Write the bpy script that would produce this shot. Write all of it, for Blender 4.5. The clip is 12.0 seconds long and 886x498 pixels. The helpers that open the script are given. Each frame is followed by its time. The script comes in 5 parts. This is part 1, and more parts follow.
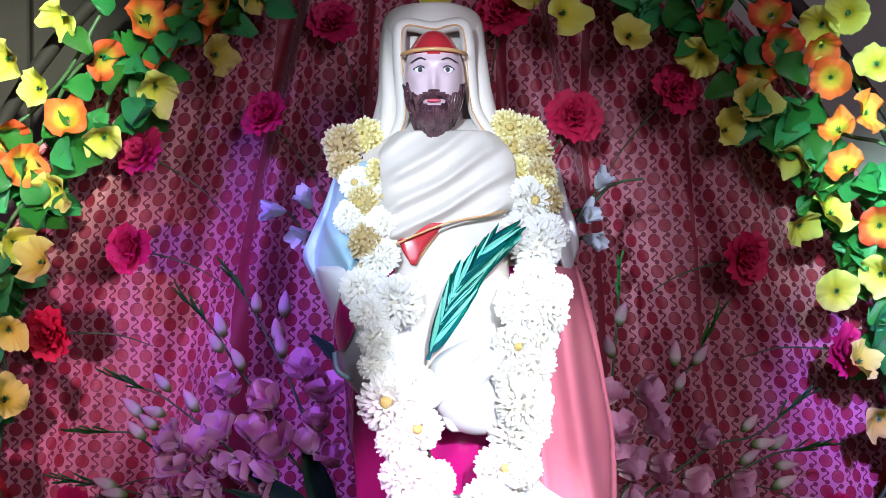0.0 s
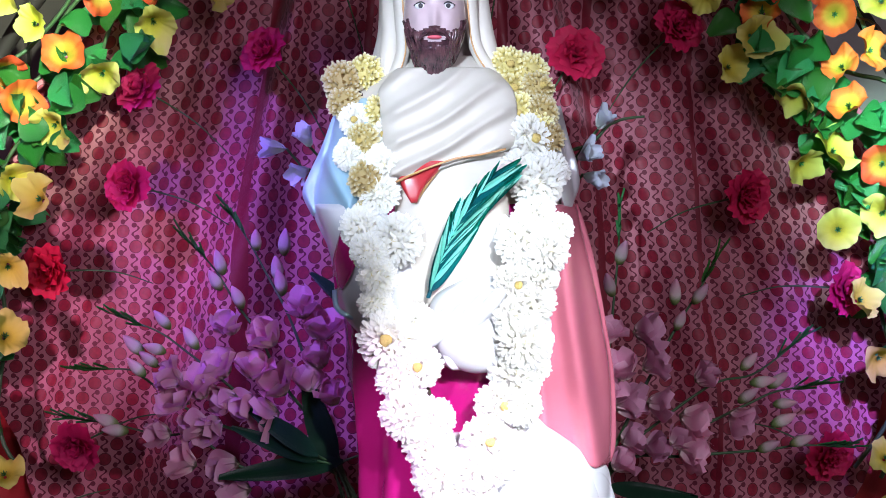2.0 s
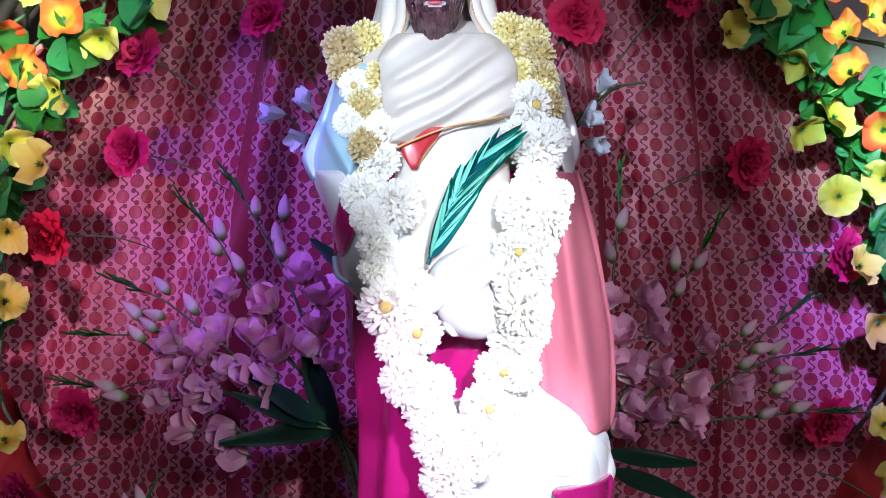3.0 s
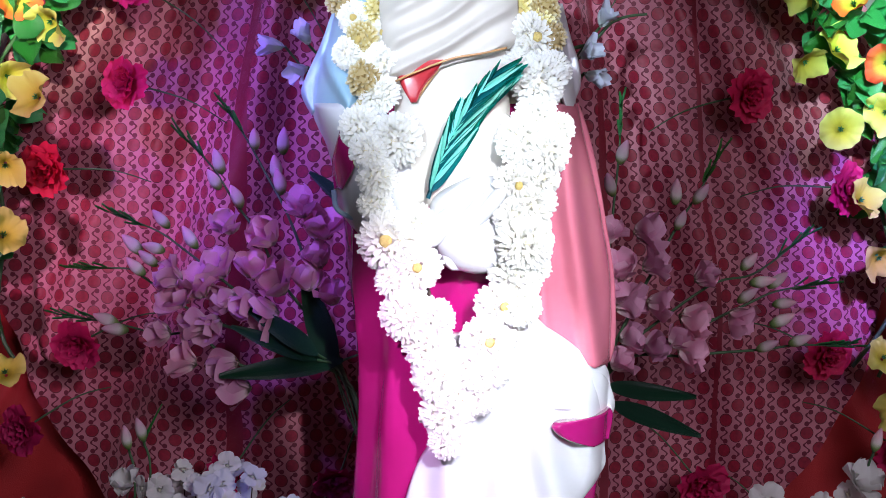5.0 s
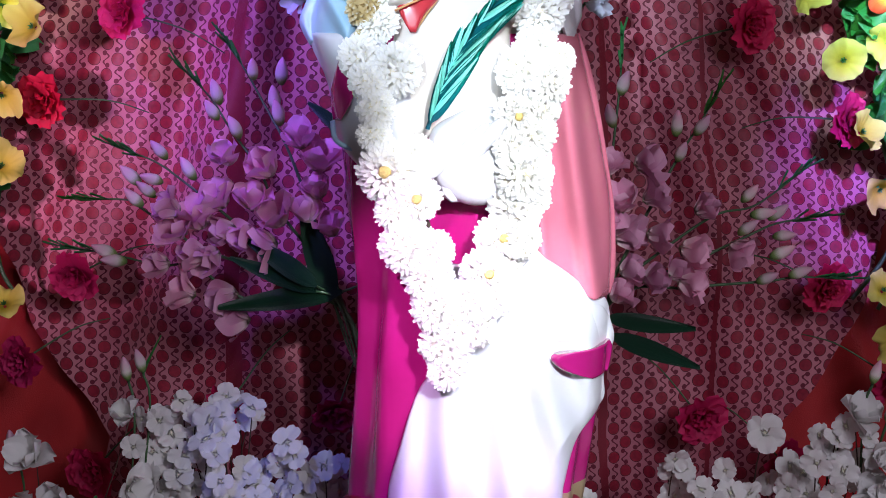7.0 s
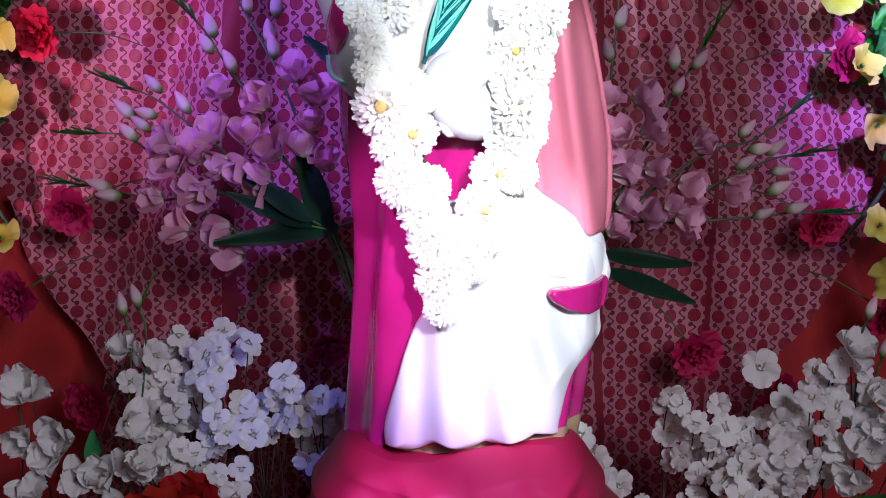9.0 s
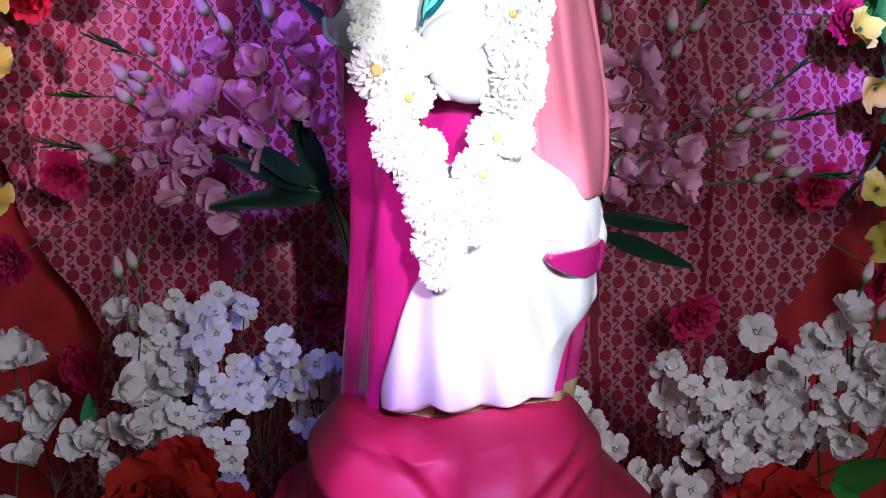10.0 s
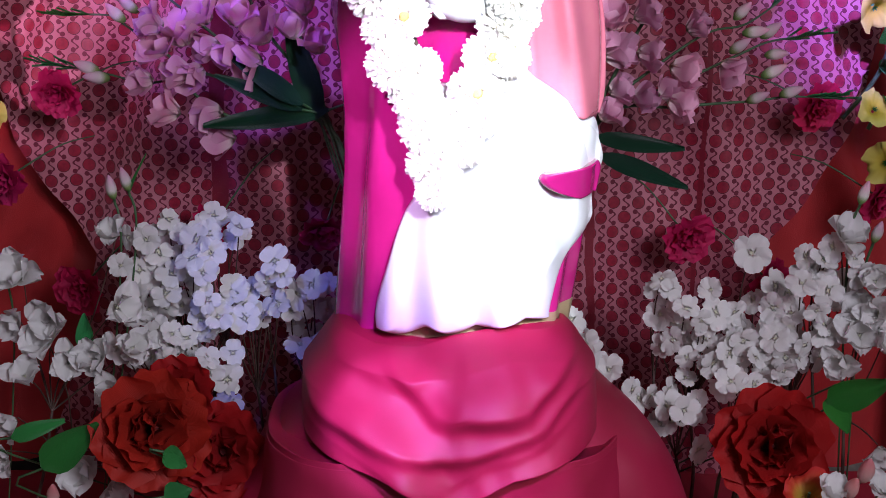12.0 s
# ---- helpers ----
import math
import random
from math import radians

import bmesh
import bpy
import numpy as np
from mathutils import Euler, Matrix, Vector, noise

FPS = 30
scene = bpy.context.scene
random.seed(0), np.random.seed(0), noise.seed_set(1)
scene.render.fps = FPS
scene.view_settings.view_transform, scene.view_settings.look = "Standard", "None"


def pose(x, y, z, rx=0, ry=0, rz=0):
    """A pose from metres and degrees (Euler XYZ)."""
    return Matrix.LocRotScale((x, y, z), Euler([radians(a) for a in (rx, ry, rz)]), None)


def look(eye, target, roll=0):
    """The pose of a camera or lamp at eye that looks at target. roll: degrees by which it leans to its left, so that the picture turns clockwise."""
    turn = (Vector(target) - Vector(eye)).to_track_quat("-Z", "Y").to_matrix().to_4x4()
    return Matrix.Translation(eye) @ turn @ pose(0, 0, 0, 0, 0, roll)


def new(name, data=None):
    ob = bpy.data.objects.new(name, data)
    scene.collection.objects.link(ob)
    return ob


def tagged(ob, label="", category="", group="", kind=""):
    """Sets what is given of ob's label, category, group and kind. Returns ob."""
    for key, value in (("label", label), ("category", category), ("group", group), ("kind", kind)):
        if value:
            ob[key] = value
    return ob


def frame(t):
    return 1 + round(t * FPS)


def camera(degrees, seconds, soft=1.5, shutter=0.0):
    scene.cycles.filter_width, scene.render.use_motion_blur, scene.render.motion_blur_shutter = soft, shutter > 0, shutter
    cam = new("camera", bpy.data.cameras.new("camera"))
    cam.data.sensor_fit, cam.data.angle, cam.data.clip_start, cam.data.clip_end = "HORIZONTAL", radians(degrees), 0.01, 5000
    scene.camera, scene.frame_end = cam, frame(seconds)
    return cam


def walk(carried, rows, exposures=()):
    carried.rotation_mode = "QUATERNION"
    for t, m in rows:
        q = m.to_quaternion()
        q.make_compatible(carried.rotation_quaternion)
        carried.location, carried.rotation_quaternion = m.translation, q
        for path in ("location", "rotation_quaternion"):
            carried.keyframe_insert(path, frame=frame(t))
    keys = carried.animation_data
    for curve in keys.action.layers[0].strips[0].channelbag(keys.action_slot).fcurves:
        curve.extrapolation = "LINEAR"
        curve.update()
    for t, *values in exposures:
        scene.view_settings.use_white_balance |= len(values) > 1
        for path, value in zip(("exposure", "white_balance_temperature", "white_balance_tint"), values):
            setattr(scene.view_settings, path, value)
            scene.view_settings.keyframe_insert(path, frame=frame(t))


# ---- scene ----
# ---- camera ----
cam = camera(32.24, 12.0, soft=0.8)
EYE, TILT = 1.5, -7.1
# seconds, place from the middle stance (m), yaw, pitch, roll (degrees)
ROWS = [
    (0.0, 0.0016, -0.0181, -0.0110, 0.03, 7.11, 0.25),
    (0.5, -0.0004, -0.0153, -0.0081, -0.02, 6.44, 0.24),
    (1.0, -0.0003, -0.0141, -0.0101, -0.01, 5.94, 0.17),
    (1.5, -0.0001, -0.0127, -0.0083, -0.01, 5.38, 0.16),
    (2.0, 0.0011, -0.0109, -0.0080, 0.03, 4.73, 0.13),
    (2.5, -0.0001, -0.0097, -0.0023, 0.00, 3.92, 0.13),
    (3.0, 0.0013, -0.0083, -0.0037, 0.04, 3.36, 0.06),
    (5.0, -0.0004, -0.0019, -0.0002, -0.01, 0.79, 0.04),
    (5.5, -0.0000, 0.0000, 0.0000, 0.00, 0.00, -0.00),
    (6.0, -0.0009, 0.0025, -0.0002, -0.02, -0.64, -0.01),
    (6.5, -0.0012, 0.0041, 0.0009, -0.02, -1.21, -0.02),
    (7.0, -0.0007, 0.0064, -0.0009, -0.04, -1.75, -0.04),
    (9.0, -0.0019, 0.0115, 0.0036, -0.22, -4.30, -0.10),
    (9.5, -0.0010, 0.0110, 0.0043, -0.26, -4.92, -0.11),
    (10.0, -0.0028, 0.0162, 0.0043, -0.38, -5.68, -0.13),
    (10.5, -0.0018, 0.0173, 0.0039, -0.42, -6.43, -0.17),
    (11.0, -0.0024, 0.0198, 0.0034, -0.50, -7.28, -0.20),
    (11.5, -0.0010, 0.0211, 0.0061, -0.54, -8.15, -0.20),
    (12.0, -0.0019, 0.0217, 0.0039, -0.56, -8.66, -0.25),
]
walk(cam, [(t, pose(0, 0, EYE, TILT) @ pose(x, y, z, 0, 0, yaw) @ pose(0, 0, 0, pitch) @ pose(0, 0, 0, 0, roll) @ pose(0, 0, 0, 90))
           for t, x, y, z, yaw, pitch, roll in ROWS],
     [(0.0, -0.05), (3.0, -0.08), (7.0, -0.02), (9.0, 0.06), (11.0, 0.15), (12.0, 0.42)])

# ---- light ----
world = bpy.data.worlds.new("world")
scene.world = world
world.use_nodes = True
world.node_tree.nodes["Background"].inputs[0].default_value = (0.48, 0.42, 0.72, 1)
world.node_tree.nodes["Background"].inputs[1].default_value = 0.07


def lamp(name, kind, eye, target, power, colour, size=0.1, angle=30, blend=0.5):
    data = bpy.data.lights.new(name, kind)
    data.energy, data.color = power, colour
    if kind == "SPOT":
        data.spot_size, data.spot_blend, data.shadow_soft_size = radians(angle), blend, size
    else:
        data.size = size
    ob = new(name, data)
    ob.matrix_world = look(eye, target)
    return ob


lamp("spot_white", "SPOT", (0.46, -0.1, 2.15), (0.085, 1.95, 1.27), 420, (0.82, 0.89, 1.0), 0.03, 11.4, 0.6)
lamp("spot_white_low", "SPOT", (0.46, -0.1, 2.05), (0.09, 1.95, 1.03), 330, (0.80, 0.88, 1.0), 0.03, 9.6, 0.5)
lamp("spot_front", "SPOT", (-0.40, -0.1, 2.0), (0.0, 2.0, 1.58), 360, (0.68, 0.80, 1.0), 0.04, 14, 0.9)
lamp("spot_violet", "SPOT", (-1.0, 0.9, 2.6), (-0.30, 2.25, 1.48), 310, (0.32, 0.17, 1.0), 0.05, 20, 0.9)
lamp("spot_warm", "SPOT", (-1.3, 0.6, 1.5), (-0.74, 2.4, 1.36), 150, (1.0, 0.52, 0.90), 0.06, 25, 1.0)
lamp("spot_blue", "SPOT", (0.60, -0.2, 2.2), (0.73, 2.45, 1.24), 1000, (0.32, 0.19, 1.0), 0.05, 9.0, 0.7)
lamp("spot_cool", "SPOT", (0.25, -0.2, 2.3), (0.86, 2.3, 1.60), 1350, (0.62, 1.0, 1.0), 0.05, 16, 0.8)
lamp("spot_green", "SPOT", (-0.1, -0.3, 2.3), (-0.72, 2.3, 1.78), 1150, (0.84, 1.0, 0.80), 0.05, 14, 0.9)
lamp("spot_magenta", "SPOT", (0.22, -0.2, 2.5), (0.03, 1.90, 0.77), 420, (0.56, 0.20, 1.0), 0.03, 8.4, 0.5)
lamp("spot_lilac", "SPOT", (-0.3, -0.2, 2.4), (-0.055, 1.86, 0.76), 420, (0.50, 0.30, 1.0), 0.015, 3.8, 0.3)
lamp("spot_lilac_low", "SPOT", (0.4, -0.2, 2.4), (0.12, 1.85, 0.60), 160, (0.55, 0.32, 1.0), 0.015, 4.2, 0.3)
lamp("spot_navy", "SPOT", (-0.6, 0.5, 2.3), (-0.20, 2.2, 0.80), 60, (0.14, 0.18, 1.0), 0.03, 9, 0.8)
# wide fill added to brighten the table flowers; no known fixture
lamp("table_fill", "SPOT", (1.25, -0.7, 2.3), (-0.10, 2.15, 0.60), 85, (0.82, 0.88, 1.0), 0.12, 32, 1.0)
lamp("spot_robe", "SPOT", (-0.55, -0.2, 2.2), (-0.035, 1.95, 1.10), 260, (0.86, 0.46, 1.0), 0.03, 8.5, 0.6)
# soft unseen fill, added from the front right to lift the whole altar
lamp("room_fill", "AREA", (1.1, -1.0, 2.4), (0.1, 2.2, 1.2), 38, (0.88, 0.79, 1.0), 1.0)

# ---- materials ----


def material(name):
    mat = bpy.data.materials.new(name)
    mat.use_nodes = True
    nodes, links = mat.node_tree.nodes, mat.node_tree.links
    return mat, nodes, links, nodes["Principled BSDF"]


def ramp(nodes, links, fac, stops):
    r = nodes.new("ShaderNodeValToRGB")
    el = r.color_ramp.elements
    while len(el) < len(stops):
        el.new(0.5)
    for e, (p, c) in zip(el, stops):
        e.position, e.color = p, (*c, 1)
    links.new(fac, r.inputs[0])
    return r.outputs[0]


def mix(nodes, links, fac, a, b, mode="MIX"):
    m = nodes.new("ShaderNodeMix")
    m.data_type, m.blend_type = "RGBA", mode
    for sock, val in ((m.inputs[0], fac), (m.inputs[6], a), (m.inputs[7], b)):
        if isinstance(val, (int, float)):
            sock.default_value = val
        elif isinstance(val, tuple):
            sock.default_value = (*val, 1)
        else:
            links.new(val, sock)
    return m.outputs[2]


def calc(nodes, links, op, a, b=0.0, c=0.0):
    m = nodes.new("ShaderNodeMath")
    m.operation = op
    for sock, val in zip(m.inputs, (a, b, c)):
        if isinstance(val, (int, float)):
            sock.default_value = val
        else:
            links.new(val, sock)
    return m.outputs[0]


def noise_of(nodes, links, scale, detail=4, space="Object"):
    tc = nodes.new("ShaderNodeTexCoord")
    n = nodes.new("ShaderNodeTexNoise")
    n.inputs["Scale"].default_value, n.inputs["Detail"].default_value = scale, detail
    links.new(tc.outputs[space], n.inputs["Vector"])
    return n.outputs[0]


def bump(nodes, links, bsdf, height, strength, distance=0.002):
    b = nodes.new("ShaderNodeBump")
    b.inputs["Strength"].default_value, b.inputs["Distance"].default_value = strength, distance
    links.new(height, b.inputs["Height"])
    links.new(b.outputs[0], bsdf.inputs["Normal"])


def surface(name, a, b, rough=0.6, scale=20, relief=0.2, relief_scale=200, metal=0.0, sheen=0.0, coat=0.0):
    """Two tones mottled at one scale, fine relief at another."""
    mat, nodes, links, bsdf = material(name)
    col = ramp(nodes, links, noise_of(nodes, links, scale), [(0.3, a), (0.7, b)])
    links.new(col, bsdf.inputs["Base Color"])
    bsdf.inputs["Roughness"].default_value, bsdf.inputs["Metallic"].default_value = rough, metal
    bsdf.inputs["Sheen Weight"].default_value = sheen
    bsdf.inputs["Coat Weight"].default_value, bsdf.inputs["Coat Roughness"].default_value = coat, 0.12
    bump(nodes, links, bsdf, noise_of(nodes, links, relief_scale), relief)
    return mat


def petal(name, stops, rough=0.55, spread=0.12, vein=0.3, thin=0.3):
    """Cloth petal: colour runs from the heart (0) to the rim (1) along u; fine veins along it."""
    mat, nodes, links, bsdf = material(name)
    uv = nodes.new("ShaderNodeUVMap")
    sep = nodes.new("ShaderNodeSeparateXYZ")
    links.new(uv.outputs[0], sep.inputs[0])
    n = noise_of(nodes, links, 90, 3)
    fac = calc(nodes, links, "ADD", sep.outputs[0], calc(nodes, links, "MULTIPLY_ADD", n, 0.3, -0.15))
    col = ramp(nodes, links, fac, stops)
    info = nodes.new("ShaderNodeObjectInfo")
    hsv = nodes.new("ShaderNodeHueSaturation")
    links.new(col, hsv.inputs["Color"])
    links.new(calc(nodes, links, "MULTIPLY_ADD", info.outputs["Random"], spread * 0.25, 0.5 - spread * 0.125), hsv.inputs["Hue"])
    links.new(calc(nodes, links, "MULTIPLY_ADD", info.outputs["Random"], spread * 3, 1 - spread * 1.5), hsv.inputs["Value"])
    links.new(hsv.outputs[0], bsdf.inputs["Base Color"])
    bsdf.inputs["Roughness"].default_value = rough
    wave = nodes.new("ShaderNodeTexWave")
    wave.inputs["Scale"].default_value, wave.inputs["Distortion"].default_value = 14, 2.0
    wave.bands_direction = "Y"
    links.new(uv.outputs[0], wave.inputs["Vector"])
    bump(nodes, links, bsdf, wave.outputs[1], vein, 0.001)
    tr = nodes.new("ShaderNodeBsdfTranslucent")
    links.new(hsv.outputs[0], tr.inputs[0])
    mx = nodes.new("ShaderNodeMixShader")
    mx.inputs[0].default_value = thin
    links.new(bsdf.outputs[0], mx.inputs[1])
    links.new(tr.outputs[0], mx.inputs[2])
    links.new(mx.outputs[0], nodes["Material Output"].inputs[0])
    return mat


def brocade(name):
    """Red net cloth woven with rows of red discs and small curls on a pale ground, in metres of uv."""
    mat, nodes, links, bsdf = material(name)
    uv = nodes.new("ShaderNodeUVMap")
    sep = nodes.new("ShaderNodeSeparateXYZ")
    links.new(uv.outputs[0], sep.inputs[0])
    PX, PZ = 0.0405, 0.0250

    def lattice(du, dv):
        x = calc(nodes, links, "MULTIPLY_ADD", sep.outputs[0], 1 / PX, du)
        z = calc(nodes, links, "MULTIPLY_ADD", sep.outputs[1], 0.5 / PZ, dv)
        x = calc(nodes, links, "MULTIPLY", calc(nodes, links, "SUBTRACT", calc(nodes, links, "FRACT", x), 0.5), PX)
        z = calc(nodes, links, "MULTIPLY", calc(nodes, links, "SUBTRACT", calc(nodes, links, "FRACT", z), 0.5), 2 * PZ)
        return x, z

    def away(x, z, cx=0.0, cz=0.0):
        x, z = calc(nodes, links, "SUBTRACT", x, cx), calc(nodes, links, "SUBTRACT", z, cz)
        return calc(nodes, links, "SQRT", calc(nodes, links, "ADD", calc(nodes, links, "MULTIPLY", x, x), calc(nodes, links, "MULTIPLY", z, z)))

    d = calc(nodes, links, "MINIMUM", away(*lattice(0, 0)), away(*lattice(0.46, 0.5)))
    # between the discs: winding tendrils that end in knobs
    mark = 0.0
    for du, dv, flip in ((0.5, 0.0, 1), (0.96, 0.5, -1)):
        x, z = lattice(du, dv)
        bow = calc(nodes, links, "MULTIPLY", calc(nodes, links, "SINE", calc(nodes, links, "MULTIPLY", z, 330.0 * flip)), 0.0046)
        vine = calc(nodes, links, "MULTIPLY", calc(nodes, links, "LESS_THAN", calc(nodes, links, "ABSOLUTE", calc(nodes, links, "SUBTRACT", x, bow)), 0.0018), calc(nodes, links, "LESS_THAN", calc(nodes, links, "ABSOLUTE", z), 0.0105))
        mark = calc(nodes, links, "MAXIMUM", vine, mark)
        for k in (-1, 1):
            knob = calc(nodes, links, "LESS_THAN", away(x, z, -0.0028 * k * flip, 0.0098 * k), 0.0041)
            mark = calc(nodes, links, "MAXIMUM", mark, knob)
    n = noise_of(nodes, links, 6)
    pale = ramp(nodes, links, n, [(0.3, (0.38, 0.11, 0.15)), (0.7, (0.54, 0.20, 0.24))])
    red = ramp(nodes, links, noise_of(nodes, links, 140), [(0.3, (0.20, 0.004, 0.022)), (0.7, (0.31, 0.010, 0.034))])
    rim = calc(nodes, links, "LESS_THAN", d, 0.0108)
    col = mix(nodes, links, mark, pale, (0.13, 0.004, 0.022))
    col = mix(nodes, links, rim, col, (0.09, 0.002, 0.012))
    disc = calc(nodes, links, "LESS_THAN", d, 0.0096)
    col = mix(nodes, links, disc, col, red)
    # plain woven stripes between the patterned widths
    wob = calc(nodes, links, "MULTIPLY_ADD", noise_of(nodes, links, 5), 0.03, -0.015)
    side = calc(nodes, links, "ADD", sep.outputs[0], wob)
    for at_u, half_w in ((-0.36, 0.014), (-0.145, 0.006), (0.10, 0.010), (0.285, 0.007), (0.47, 0.004)):
        stripe = calc(nodes, links, "LESS_THAN", calc(nodes, links, "ABSOLUTE", calc(nodes, links, "SUBTRACT", side, at_u)), half_w)
        col = mix(nodes, links, stripe, col, (0.20, 0.004, 0.020))
    links.new(col, bsdf.inputs["Base Color"])
    rough = calc(nodes, links, "MULTIPLY_ADD", disc, -0.15, 0.6)
    links.new(rough, bsdf.inputs["Roughness"])
    h = calc(nodes, links, "ADD", calc(nodes, links, "MULTIPLY", calc(nodes, links, "MAXIMUM", mark, disc), -1.0), calc(nodes, links, "MULTIPLY", noise_of(nodes, links, 900), 0.5))
    bump(nodes, links, bsdf, h, 0.5, 0.0015)
    bsdf.inputs["Sheen Weight"].default_value = 0.2
    return mat


